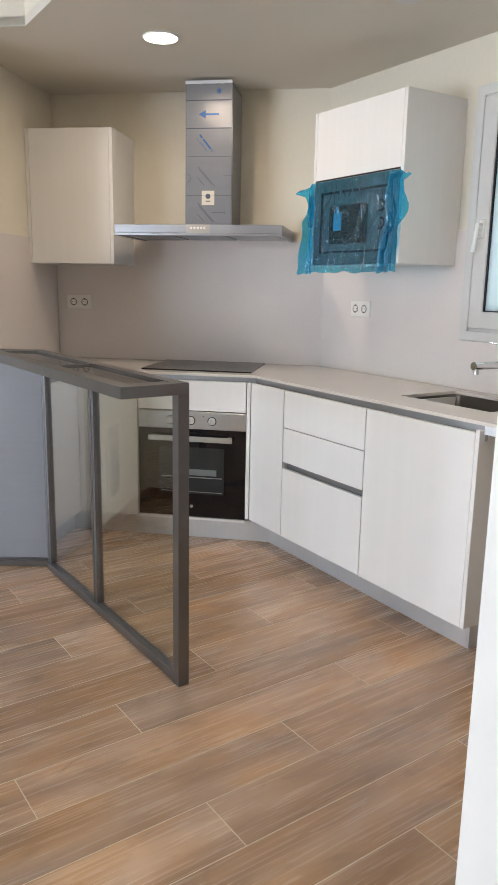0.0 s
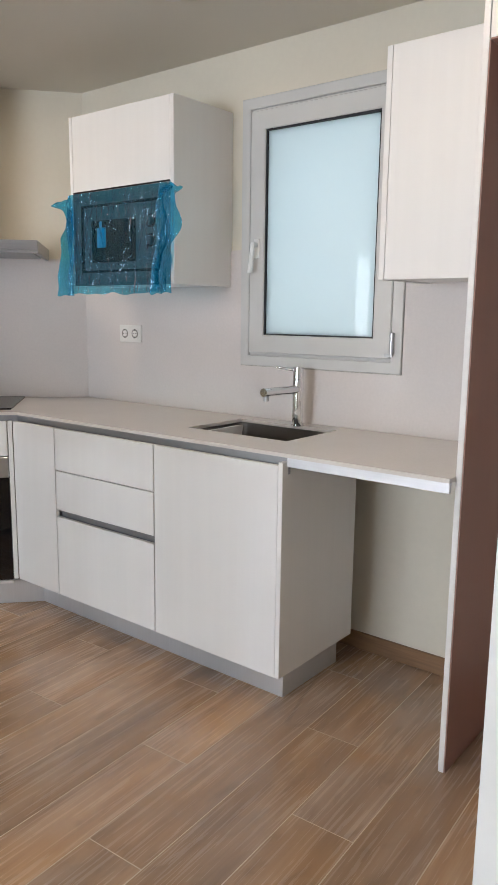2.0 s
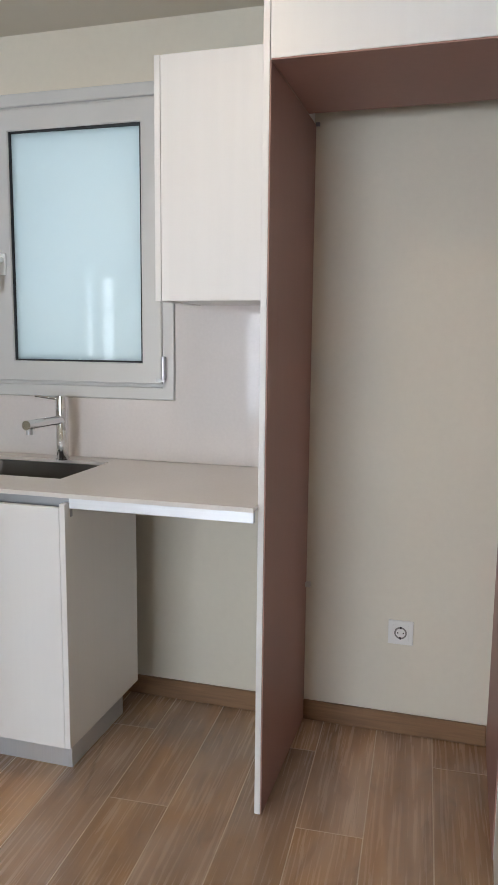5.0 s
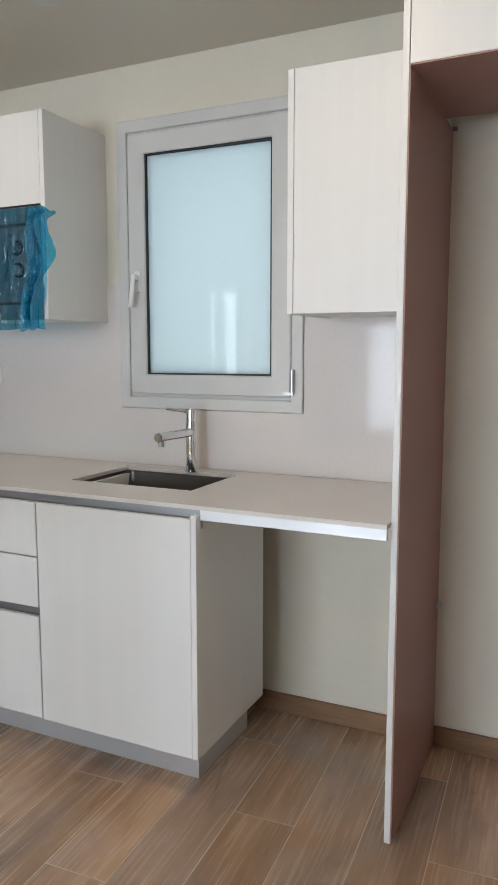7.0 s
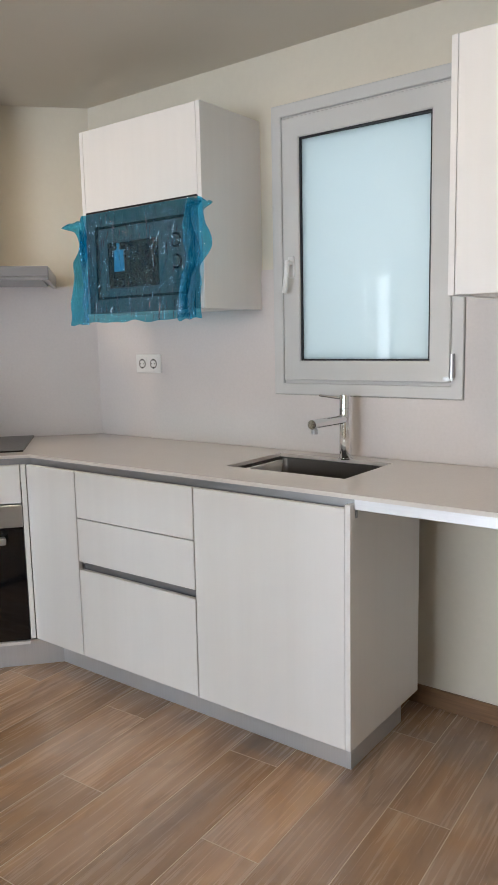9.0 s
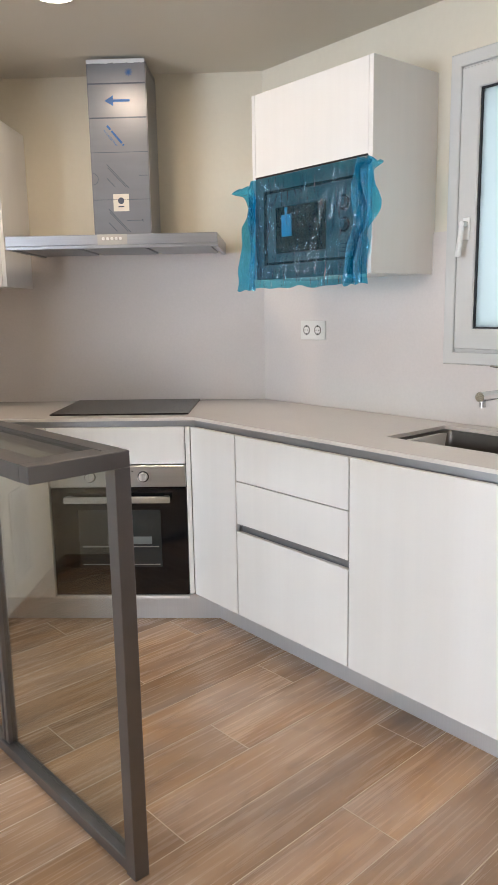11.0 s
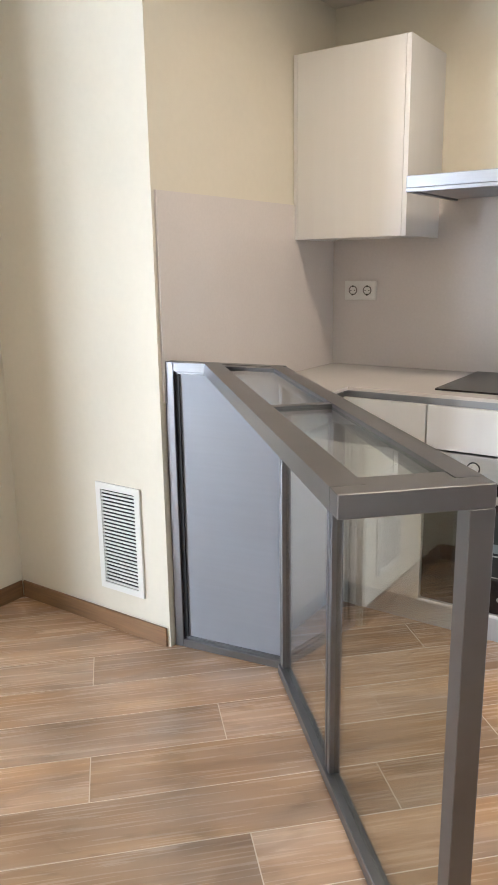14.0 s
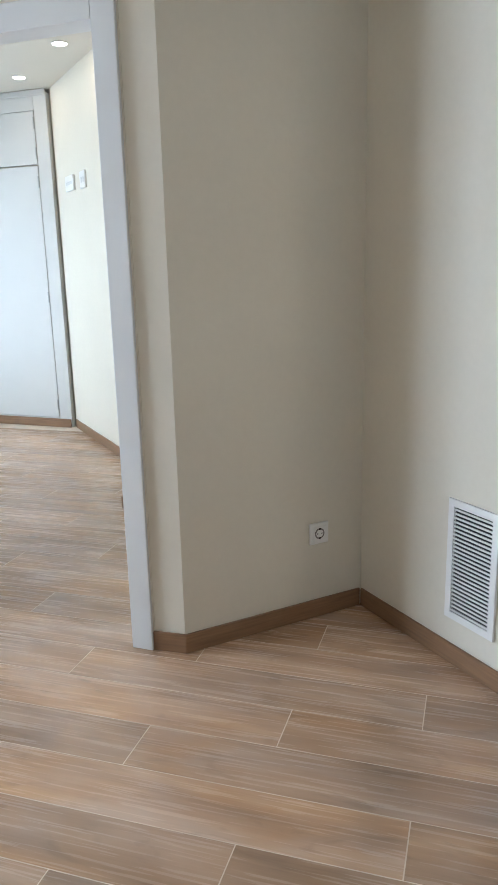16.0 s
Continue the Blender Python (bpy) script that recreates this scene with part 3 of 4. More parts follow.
tap = thing("tap", Matrix.Translation((3.484, 2.990, 0.921)), "chrome single-lever kitchen tap", "tap")
part("body", tube(bmesh.new(), (0, 0, 0), (0, 0, 0.190), 0.0225, 28), CHROME, tap, smooth=True)
part("base_ring", tube(bmesh.new(), (0, 0, 0), (0, 0, 0.005), 0.0265, 28), CHROME, tap, smooth=True)
part("cartridge", tube(bmesh.new(), (0, 0, 0.1915), (0, 0, 0.238), 0.0215, 28), CHROME, tap, smooth=True)
part("lever", tube(bmesh.new(), (-0.006, 0.016, 0.226), (-0.036, 0.088, 0.237), 0.0065, 14, 0.005), CHROME, tap, smooth=True)
sp = part("spout", tube(bmesh.new(), (0, 0, 0.150), (-0.232, 0.0, 0.152), 0.0165, 24), CHROME, tap, smooth=True)
part("nozzle", tube(bmesh.new(), (-0.214, 0.0, 0.137), (-0.214, 0.0, 0.118), 0.011, 18), STEEL, sp, smooth=True)

# ---- hob ----
solid("hob", prism(rounded(0.624, 1.233, 0.022, 0.527, 0.006), 0.9215, 0.9285), HOB, "black glass induction hob set on the worktop", "hob", m=HOBW)


# ---- oven ----
oven = thing("oven", HOBW, "built-in oven with steel control panel and black glass door", "oven")
part("body", boxed(0.640, 1.217, 0.07, G - 0.03, 0.135, 0.712), DARK, oven)
cp = part("control_panel", boxed(0.633, 1.223, G - 0.028, G + 0.003, 0.622, 0.716, bevel=0.002), STEEL, oven, "brushed steel control panel")
for a in (0.815, 0.930, 1.045):
    k = part("knob", tube(bmesh.new(), (a, G + 0.003, 0.668), (a, G + 0.024, 0.668), 0.0195, 24, 0.0165), PVC, cp, smooth=True)
    part("knob_ring", tube(bmesh.new(), (a, G + 0.003, 0.668), (a, G + 0.0045, 0.668), 0.0245, 24), SHADE, cp)
    part("pointer", boxed(a - 0.0025, a + 0.0025, G + 0.0235, G + 0.028, 0.655, 0.683), STEEL, cp)
part("dot", tube(bmesh.new(), (0.862, G + 0.003, 0.692), (0.862, G + 0.0036, 0.692), 0.003, 10), DARK, cp)
dr = part("door", boxed(0.633, 1.223, G - 0.028, G - 0.004, 0.132, 0.616, bevel=0.002), BLACK, oven, "black glass oven door")
part("window", boxed(0.748, 1.108, G - 0.004, G - 0.0025, 0.262, 0.520), OVENWIN, dr, "see-through oven window")
part("rack", boxed(0.76, 1.096, G - 0.0026, G - 0.0014, 0.352, 0.357), STEEL, dr, "thin wire rack edge")
hb = part("handle", boxed(0.700, 1.156, G + 0.028, G + 0.042, 0.560, 0.588, bevel=0.002), STEEL, oven, "flat steel bar handle")
for a in (0.708, 1.128):
    part("bracket", boxed(a, a + 0.02, G - 0.004, G + 0.0285, 0.563, 0.585), STEEL, hb)
part("booklet", boxed(0.790, 0.985, G - 0.0024, G - 0.0016, 0.366, 0.400, bevel=0.0003), MW, dr, "pale booklet lying inside the oven")
part("tray_edge", boxed(0.758, 1.098, G - 0.0024, G - 0.0014, 0.272, 0.275), STEEL, dr)
part("badge", tube(bmesh.new(), (0.928, G - 0.004, 0.190), (0.928, G - 0.0033, 0.190), 0.009, 16), STEEL, dr)

# ---- wall cabinets ----
def wall_unit(name, m, a0, a1, z0, z1, front, label, door=(0, 0), cover=0.019):
    unit = thing(name, m, label, "wall cabinet", "white wall cabinets")
    part("side_panel", boxed(a0, a0 + cover, 0.001, front, z0, z1, bevel=0.001), FRONT, unit)
    part("side_panel", boxed(a1 - cover, a1, 0.001, front, z0, z1, bevel=0.001), FRONT, unit)
    part("body", boxed(a0 + cover + 0.0005, a1 - cover - 0.0005, 0.001, front - 0.021, z0 + 0.004, z1 - 0.001), FRONT, unit)
    part("door", boxed(a0 + cover + 0.0015, a1 - cover - 0.0015, front - 0.0195, front - 0.0005, door[0] or z0, door[1] or z1, bevel=0.0012), FRONT, unit)
    return unit


wall_unit("wall_cabinet", HOBW, 1.436, 1.9375, 1.482, 2.195, 0.36, "white wall cabinet in the corner beside the cooker hood")
wall_unit("microwave_cabinet", SINKW, 3.420, 4.062, 1.485, 2.208, 0.363, "white wall cabinet with a flap door over the microwave", door=(1.886, 0))
wall_unit("wall_cabinet", SINKW, 2.1015, 2.496, 1.483, 2.192, 0.363, "white wall cabinet beside the window")

# ---- fridge niche ----
niche = thing("fridge_housing", SINKW, "empty tall fridge housing with white edges and mauve-brown inner faces", "tall cabinet")
DN = WALL_X - 2.990
tp = part("side_panel", boxed(2.0835, 2.1005, 0.001, DN, 0.002, TOP - 0.002, bevel=0.001), FRONT, niche, "tall white end panel")
part("inner_face", boxed(2.0795, 2.0833, 0.001, DN - 0.002, 0.003, 2.0655), INNER, tp, "mauve-brown inner face")
tb = part("top_box", boxed(1.4445, 2.079, 0.16, DN - 0.022, 2.070, TOP - 0.003), FRONT, niche)
part("inner_face", boxed(1.4445, 2.079, 0.125, DN - 0.001, 2.0655, 2.0695), INNER, tb, "mauve-brown underside")
part("door", boxed(1.4405, 2.0815, DN - 0.020, DN - 0.001, 2.0705, TOP - 0.004, bevel=0.001), FRONT, niche, "white flap door above the niche")
rp = part("side_panel", boxed(1.4250, 1.4390, 0.001, DN, 0.002, TOP - 0.002, bevel=0.001), FRONT, niche, "tall white end panel")
part("inner_face", boxed(1.4392, 1.443, 0.001, DN - 0.002, 0.003, 2.0655), INNER, rp, "mauve-brown inner face")
part("bracket", boxed(2.062, 2.0790, 0.005, 0.025, 0.505, 0.520), PVC, niche, "small metal fixing angle")
part("bracket", boxed(2.066, 2.0790, 0.003, 0.012, 2.060, 2.071), PANEL, niche, "small dark fixing bracket")

# ---- cooker hood ----
hood = thing("cooker_hood", HOBW, "steel chimney cooker hood with protective film still on", "cooker hood")
HB = 5.67 - 5.15
part("canopy", boxed(0.480, 1.374, 0.011, HB, 1.640, 1.682, bevel=0.002), HOODSTEEL, hood, "flat steel canopy")
part("lip", boxed(0.480, 1.374, HB - 0.018, HB - 0.001, 1.626, 1.6395, bevel=0.001), HOODSTEEL, hood)
part("lip", boxed(0.480, 0.497, 0.011, HB - 0.0185, 1.626, 1.6395, bevel=0.001), HOODSTEEL, hood)
part("lip", boxed(1.357, 1.374, 0.011, HB - 0.0185, 1.626, 1.6395, bevel=0.001), HOODSTEEL, hood)
for k in range(3):
    a = 0.515 + 0.285 * k
    part("grease_filter", boxed(a, a + 0.262, 0.06, HB - 0.05, 1.630, 1.6395, bevel=0.002), ALU, hood, "aluminium mesh filter panel")
bp_ = part("button_panel", boxed(0.857, 0.982, HB, HB + 0.0012, 1.640, 1.682), STRIP, hood, "pale control strip with round buttons")
for k in range(5):
    part("button", tube(bmesh.new(), (0.884 + 0.018 * k, HB + 0.0012, 1.664), (0.884 + 0.018 * k, HB + 0.008, 1.664), 0.0062, 14), PLASTIC, bp_, smooth=True)
CB = 0.272
ch = part("chimney", boxed(0.795, 1.052, 0.011, CB, 1.683, TOP - 0.022, bevel=0.002), FILM, hood, "chimney cover under grey-blue protective film")
part("chimney_side", boxed(0.7930, 0.7948, 0.012, CB - 0.004, 1.684, TOP - 0.05), HOODSTEEL, ch, "bare brushed steel flank")
bm = bmesh.new()
for i in range(28):
    a = 0.797 + 0.253 * i / 28
    h = 0.002 + 0.012 * (noise.noise((i * 0.7, 3.1, 0)) * 0.5 + 0.5)
    box(bm, a, a + 0.010, CB - 0.003, CB + 0.002 + 0.002 * noise.noise((i * 1.3, 0, 0)), TOP - 0.022 - h, TOP - 0.014)
part("film_edge", bm, PALEALU, ch, "crumpled torn film along the ceiling")


def mark(bm, a, z, w, h, turn=0.0):
    made = box(bmesh.new(), -w / 2, w / 2, 0, 0.0008, -h / 2, h / 2)
    bmesh.ops.transform(made, matrix=Matrix.Translation((a, CB + 0.0001, z)) @ Matrix.Rotation(turn, 4, "Y"), verts=made.verts)
    tmp = bpy.data.meshes.new("tmp")
    made.to_mesh(tmp)
    made.free()
    bm.from_mesh(tmp)
    bpy.data.meshes.remove(tmp)
    return bm


for z, h, mat in ((2.338, 0.006, INK), (2.198, 0.006, INK), (2.055, 0.002, INK), (1.855, 0.002, INK)):
    part("print_line", mark(bmesh.new(), 0.924, z, 0.254, h), mat, ch, "dark printed line across the film")
bm = bmesh.new()
mark(bm, 0.905, 2.268, 0.075, 0.010)
head = [bm.verts.new((a, CB + 0.001, z)) for a, z in ((0.978, 2.268), (0.940, 2.290), (0.940, 2.246))]
bm.faces.new(head)
part("print_arrow", bm, BLUE, ch, "blue printed arrow")
bm = bmesh.new()
for k in range(4):
    mark(bm, 0.868, 2.382, 0.032, 0.004, radians(45 * k))
part("print_star", bm, BLUE, ch, "blue printed star mark")


def ring_mark(a, z, r, w):
    """The visible half of a printed ring at the edge of the film."""
    bm = bmesh.new()
    for k in range(12):
        u = radians(-80 + 160 * k / 11)
        mark(bm, a - r * math.cos(u), z + r * math.sin(u), w, r * 0.27, u)
    return bm


def slant_text(a, z, turn, words, h):
    """Words as bars, one after another down a slope."""
    bm, at_s = bmesh.new(), 0.0
    ca, sa = math.cos(turn), math.sin(turn)
    for w in words:
        mid_s = at_s + w / 2
        mark(bm, a - ca * mid_s, z - sa * mid_s, w, h, -turn)
        at_s += w + h * 0.7
    return bm


part("print_text", slant_text(0.972, 2.166, radians(50), (0.022, 0.068, 0.006), 0.009), BLUE, ch, "blue printed lettering running aslant")


def lettered(body, a, z, turn, h):
    """Real letters lying on the film, running down a slope."""
    font = bpy.data.curves.new("letters", "FONT")
    font.body, font.size, font.extrude, font.resolution_u = body, h * 1.4, 0.0004, 2
    carrier = bpy.data.objects.new("letters", font)
    mesh = bpy.data.meshes.new_from_object(carrier)
    bm = bmesh.new()
    bm.from_mesh(mesh)
    face = Matrix(((-1, 0, 0, a), (0, 0, 1, CB + 0.0005), (0, 1, 0, z), (0, 0, 0, 1)))
    bmesh.ops.transform(bm, matrix=face @ Matrix.Rotation(-turn, 4, "Z"), verts=bm.verts)
    bpy.data.objects.remove(carrier)
    bpy.data.curves.remove(font)
    bpy.data.meshes.remove(mesh)
    return bm


part("print_text", lettered("for LASER Fiber", 0.990, 2.145, radians(50), 0.0095), BLUE, ch, "blue lettering reading for LASER Fiber")
part("print_ring", ring_mark(1.047, 1.944, 0.024, 0.0022), FAINT, ch, "faint printed ring")
for z0 in (2.005, 1.815):
    for k in range(3):
        part("print_text", slant_text(0.982 - 0.004 * k + 0.010 * (k == 2), z0 - 0.014 * k - 0.03 * (k == 2), radians(47), ((0.018, 0.03, 0.024, 0.036, 0.02), (0.026, 0.02, 0.034, 0.028), (0.02, 0.03))[k], 0.0034),
             FAINT, ch, "faint grey printed lettering running aslant")
bm = mark(bmesh.new(), 0.866, 1.765, 0.075, 0.002)
mark(bm, 0.832, 1.7675, 0.010, 0.002, radians(35))
mark(bm, 0.832, 1.7625, 0.010, 0.002, radians(-35))
part("print_arrow", bm, INK, ch, "thin dark printed arrow")
part("print_line", mark(bmesh.new(), 0.818, 1.956, 0.044, 0.0022), INK, ch)
stk = part("sticker", mark(bmesh.new(), 0.925, 1.842, 0.070, 0.074), BEIGE_PLATE, ch, "square cream sticker with a dark round mark")
part("sticker_mark", tube(bmesh.new(), (0.925, CB + 0.0009, 1.850), (0.925, CB + 0.0016, 1.850), 0.014, 18), INK, stk)
part("sticker_mark", boxed(0.912, 0.938, CB + 0.0009, CB + 0.0014, 1.822, 1.827), INK, stk)

# ---- microwave in its blue film ----
MB = 0.363
mw = thing("microwave", SINKW @ Matrix.Translation((-0.0384, 0, -0.0324)) @ Matrix.Diagonal((1.0235, 1, 1.0235, 1)), "built-in microwave oven wrapped in blue plastic film", "microwave")
part("body", boxed(3.405, 3.98, 0.05, MB - 0.02, 1.487, 1.868), DARK, mw)
fr = part("trim_frame", bars(bmesh.new(), 3.398, 3.988, 1.482, 1.872, 0.058, MB - 0.019, MB + 0.002, 0.002), MW, mw, "steel trim frame seen through blue film")
part("front", boxed(3.460, 3.928, MB - 0.018, MB - 0.004, 1.544, 1.810, bevel=0.002), MW, mw)
part("door_window", boxed(3.600, 3.872, MB - 0.004, MB - 0.002, 1.578, 1.752), BLACK, mw, "black glass door window")
for z in (1.733, 1.657):
    part("knob", tube(bmesh.new(), (3.510, MB - 0.004, z), (3.510, MB + 0.016, z), 0.019, 22, 0.017), MW, mw, smooth=True)
part("door_seam", bars(bmesh.new(), 3.452, 3.936, 1.536, 1.818, 0.010, MB - 0.012, MB + 0.0035), DARK, mw, "black joint round the microwave front")
for z in (1.733, 1.657):
    part("knob_ring", tube(bmesh.new(), (3.510, MB - 0.004, z), (3.510, MB - 0.001, z), 0.027, 24), DARK, mw)
for k, w in enumerate((0.05, 0.034, 0.044)):
    part("print_line", boxed(3.510 - w / 2, 3.510 + w / 2, MB - 0.004, MB - 0.0032, 1.590 - 0.014 * k, 1.593 - 0.014 * k), INK, mw)
part("top_gap", boxed(3.40, 3.986, MB - 0.015, MB + 0.001, 1.8725, 1.879), DARK, mw, "dark gap under the flap door")
tag = part("paper_tag", boxed(3.782, 3.838, MB - 0.0018, MB - 0.0008, 1.640, 1.722), LIGHTBLUE, mw, "pale paper tag on the door window")
part("paper_tag", boxed(3.805, 3.822, MB - 0.0018, MB - 0.0008, 1.722, 1.748), LIGHTBLUE, mw)


def film_sheet(a0, a1, z0, z1, cols, rows, shape):
    bm = bmesh.new()
    grid = []
    for j in range(rows + 1):
        line = []
        for i in range(cols + 1):
            s, t = i / cols, j / rows
            a, b, z = shape(s, t, a0 + (a1 - a0) * s, z0 + (z1 - z0) * t)
            line.append(bm.verts.new((a, b, z)))
        grid.append(line)
    for j in range(rows):
        for i in range(cols):
            bm.faces.new((grid[j][i], grid[j][i + 1], grid[j + 1][i + 1], grid[j + 1][i]))
    return bm


def crumple(a, z, k):
    return noise.noise((a * 9, z * 5, k)) * 0.6 + noise.noise((a * 30, z * 16, k + 7)) * 0.3 + noise.noise((a * 80, z * 50, k + 3)) * 0.12


def front_film(s, t, a, z):
    taut = 1 - 0.72 * math.sin(math.pi * s) ** 0.5 * math.sin(math.pi * min(1, t * 1.1)) ** 0.5
    crease = math.exp(-((s - 0.42 + 0.25 * (t - 0.4)) / 0.03) ** 2) * (0.4 + 0.6 * math.sin(t * 3.1)) + 0.7 * math.exp(-((s - 0.62 - 0.2 * (t - 0.5)) / 0.02) ** 2) * t
    b = MB + 0.021 + 0.013 * taut * crumple(a, z, 1.0) + 0.007 * crease + 0.010 * (1 - t) ** 4
    z += (0.012 * noise.noise((a * 12, 0, 5)) - 0.008 * math.sin(math.pi * s)) * (1 - t) ** 3
    return a, max(b, MB + 0.0185), z


def left_bunch(s, t, a, z):
    wide = 0.022 + 0.060 * (1 - t) ** 1.3 + 0.085 * math.exp(-((t - 0.95) / 0.07) ** 2)
    w = math.sin(s * math.pi * 2.6 + 3.0 * noise.noise((0, z * 6, 2)))
    a2 = 3.972 + s * wide + 0.010 * noise.noise((s * 4, z * 16, 9))
    return a2, MB + 0.026 + 0.020 * w * (0.4 + s) + 0.014 * crumple(a2, z, 4), z - 0.035 * s * max(0.0, t - 0.85) * 6 + 0.010 * noise.noise((s * 7, t * 4, 2))


def right_bunch(s, t, a, z):
    belly = 0.045 * math.exp(-((t - 0.62) / 0.2) ** 2) + 0.05 * math.exp(-((t - 0.97) / 0.05) ** 2)
    w = math.sin(s * math.pi * 3.4 + 3.4 * noise.noise((1, z * 7, 2)))
    a2 = 3.478 - 0.062 * t - s * (0.085 - 0.045 * t + belly) + 0.010 * noise.noise((s * 5, z * 17, 1))
    return a2, MB + 0.026 + 0.022 * w + 0.018 * crumple(a2, z, 8), z + 0.014 * noise.noise((s * 6, t * 3, 0)) - 0.02 * s * max(0.0, t - 0.9) * 8


wrap = part("plastic_film", film_sheet(3.398, 3.995, 1.452, 1.866, 110, 80, front_film), BLUEFILM, mw, "clinging transparent blue plastic film", True)
part("film_fold", film_sheet(0, 1, 1.440, 1.866, 30, 70, left_bunch), BLUEFOLD, wrap, "gathered crumpled blue film", True)
part("film_fold", film_sheet(0, 1, 1.446, 1.866, 36, 70, right_bunch), BLUEFOLD, wrap, "gathered crumpled blue film", True)


# ---- glazed peninsula ----
EV = Vector((-math.sin(radians(2.9)), math.cos(radians(2.9)), 0))
DV = Vector((EV.y, -EV.x, 0))
PEN = basis(EV, -DV, Vector((1.982, 3.045, 0)))
pen = thing("glazed_peninsula", PEN, "raw grey steel bar counter frame with dusty glass panes", "bar counter")
PT, PW = 1.066, 0.242
BK = 1.304                                                   # inner back end; the outer back end reaches further along the slanted panel
part("post", boxed(0.0, 0.040, 0.0, 0.041, 0.0, PT - 0.0382, bevel=0.0012), FRAME, pen, "square steel end post")
part("end_rail", boxed(0.0, 0.040, 0.0, PW, PT - 0.038, PT, bevel=0.0015), FRAME, pen)
part("top_rail", prism([(0.0402, 0.0), (BK, 0.0), (BK + 0.033, 0.045), (0.0402, 0.045)], PT - 0.038, PT), FRAME, pen)
part("top_rail", prism([(0.0402, PW - 0.055), (BK + 0.136, PW - 0.055), (BK + 0.175, PW), (0.0402, PW)], PT - 0.038, PT), FRAME, pen)
part("cross_rail", boxed(0.672, 0.698, 0.0455, PW - 0.0555, PT - 0.022, PT - 0.002), FRAME, pen)
part("end_plate", boxed(0.041, 0.082, 0.0455, PW - 0.0555, PT - 0.022, PT - 0.002), FRAME, pen)
part("back_rail", prism([(BK - 0.010, 0.0455), (BK + 0.033, 0.0455), (BK + 0.135, PW - 0.0555), (BK + 0.092, PW - 0.0555)], PT - 0.022, PT - 0.002), FRAME, pen)
for a0, a1 in ((0.083, 0.671), (0.699, BK + 0.018)):
    g = part("glass_pane", boxed(a0, a1, 0.046, PW - 0.056, PT - 0.014, PT - 0.008), GLASS, pen, "dusty clear glass top pane")
    g.visible_shadow = False
part("bottom_rail", boxed(0.041, BK - 0.002, 0.0, 0.037, 0.001, 0.036, bevel=0.002), FRAME, pen)
mid = part("mid_post", boxed(0.715, 0.735, -0.002, 0.030, 0.0365, PT - 0.039, bevel=0.002), FRAME, pen)
part("groove", boxed(0.736, 0.742, 0.004, 0.026, 0.0365, PT - 0.039), GASKET, mid)
part("mid_post", boxed(0.743, 0.757, -0.002, 0.030, 0.0365, PT - 0.039, bevel=0.002), FRAME, pen)
part("back_post", boxed(BK - 0.040, BK - 0.022, -0.002, 0.030, 0.0365, PT - 0.039, bevel=0.002), FRAME, pen)
part("groove", boxed(BK - 0.0215, BK - 0.0155, 0.004, 0.026, 0.0365, PT - 0.039), GASKET, pen, "black groove between two posts")
part("back_post", boxed(BK - 0.015, BK - 0.001, -0.002, 0.030, 0.0365, PT - 0.039, bevel=0.002), FRAME, pen)
for a0, a1 in ((0.041, 0.714), (0.758, BK - 0.041)):
    g = part("glass_pane", boxed(a0, a1, 0.010, 0.016, 0.0365, PT - 0.039), GLASS, pen, "clear glass side pane")
    g.visible_shadow = False
# solid grey end panel against the wall
SLANT = Vector((-0.838, 0.5455, 0)).normalized()
PNL = basis(SLANT, Vector((-SLANT.y, SLANT.x, 0)), Vector((1.906, 4.354, 0)) + 0.036 * Vector((SLANT.y, -SLANT.x, 0)))
pn = thing("grey_panel_screen", PNL, "grey sheet-metal panel in a steel frame beside the wall", "panel screen")
A0, A1 = 0.004, 0.443
part("sheet", boxed(A0 + 0.02, A1 - 0.048, 0.004, 0.016, 0.03, PT - 0.045), PANEL, pn, "smooth bluish grey metal sheet")
part("bead", bars(bmesh.new(), A0 + 0.004, A1 - 0.036, 0.030, PT - 0.034, 0.010, 0.003, 0.022), FRAME, pn)
part("groove", boxed(A1 - 0.049, A1 - 0.036, 0.0165, 0.024, 0.04, PT - 0.045), GASKET, pn, "dark shadow joint")
part("post", boxed(A1 - 0.035, A1, 0.0, 0.036, 0.001, PT, bevel=0.002), FRAME, pn)
part("top_rail", boxed(A0, A1 - 0.0355, 0.0, 0.036, PT - 0.034, PT, bevel=0.002), FRAME, pn)
part("bottom_rail", boxed(A0, A1 - 0.0355, 0.0, 0.036, 0.001, 0.030, bevel=0.002), FRAME, pn)


# ---- air grille ----
grille = thing("air_grille", VENTW, "white return air grille with fine horizontal slats", "air grille")
g0, g1, z0, z1 = 2.054, 2.276, 0.168, 0.596
part("frame", bars(bmesh.new(), g0, g1, z0, z1, 0.026, 0.0005, 0.010, 0.001), PLASTIC, grille)
# near-black sheet on the wall: the shade between the slats, put into colour
part("backing", boxed(g0 + 0.027, g1 - 0.027, 0.0005, 0.0012, z0 + 0.027, z1 - 0.027), DARK, grille, "black sheet standing in for the shaded duct behind the slats")
count = 26
step = (z1 - z0 - 0.054) / count
slat_me = mesh_of("slat", boxed(g0 + 0.0265, g1 - 0.0265, 0.0045, 0.008, 0, step * 0.46), PLASTIC)
for i in range(count):
    s = new("slat", slat_me)
    s.parent = grille
    s.location = (0, 0, z0 + 0.027 + step * (i + 0.24))


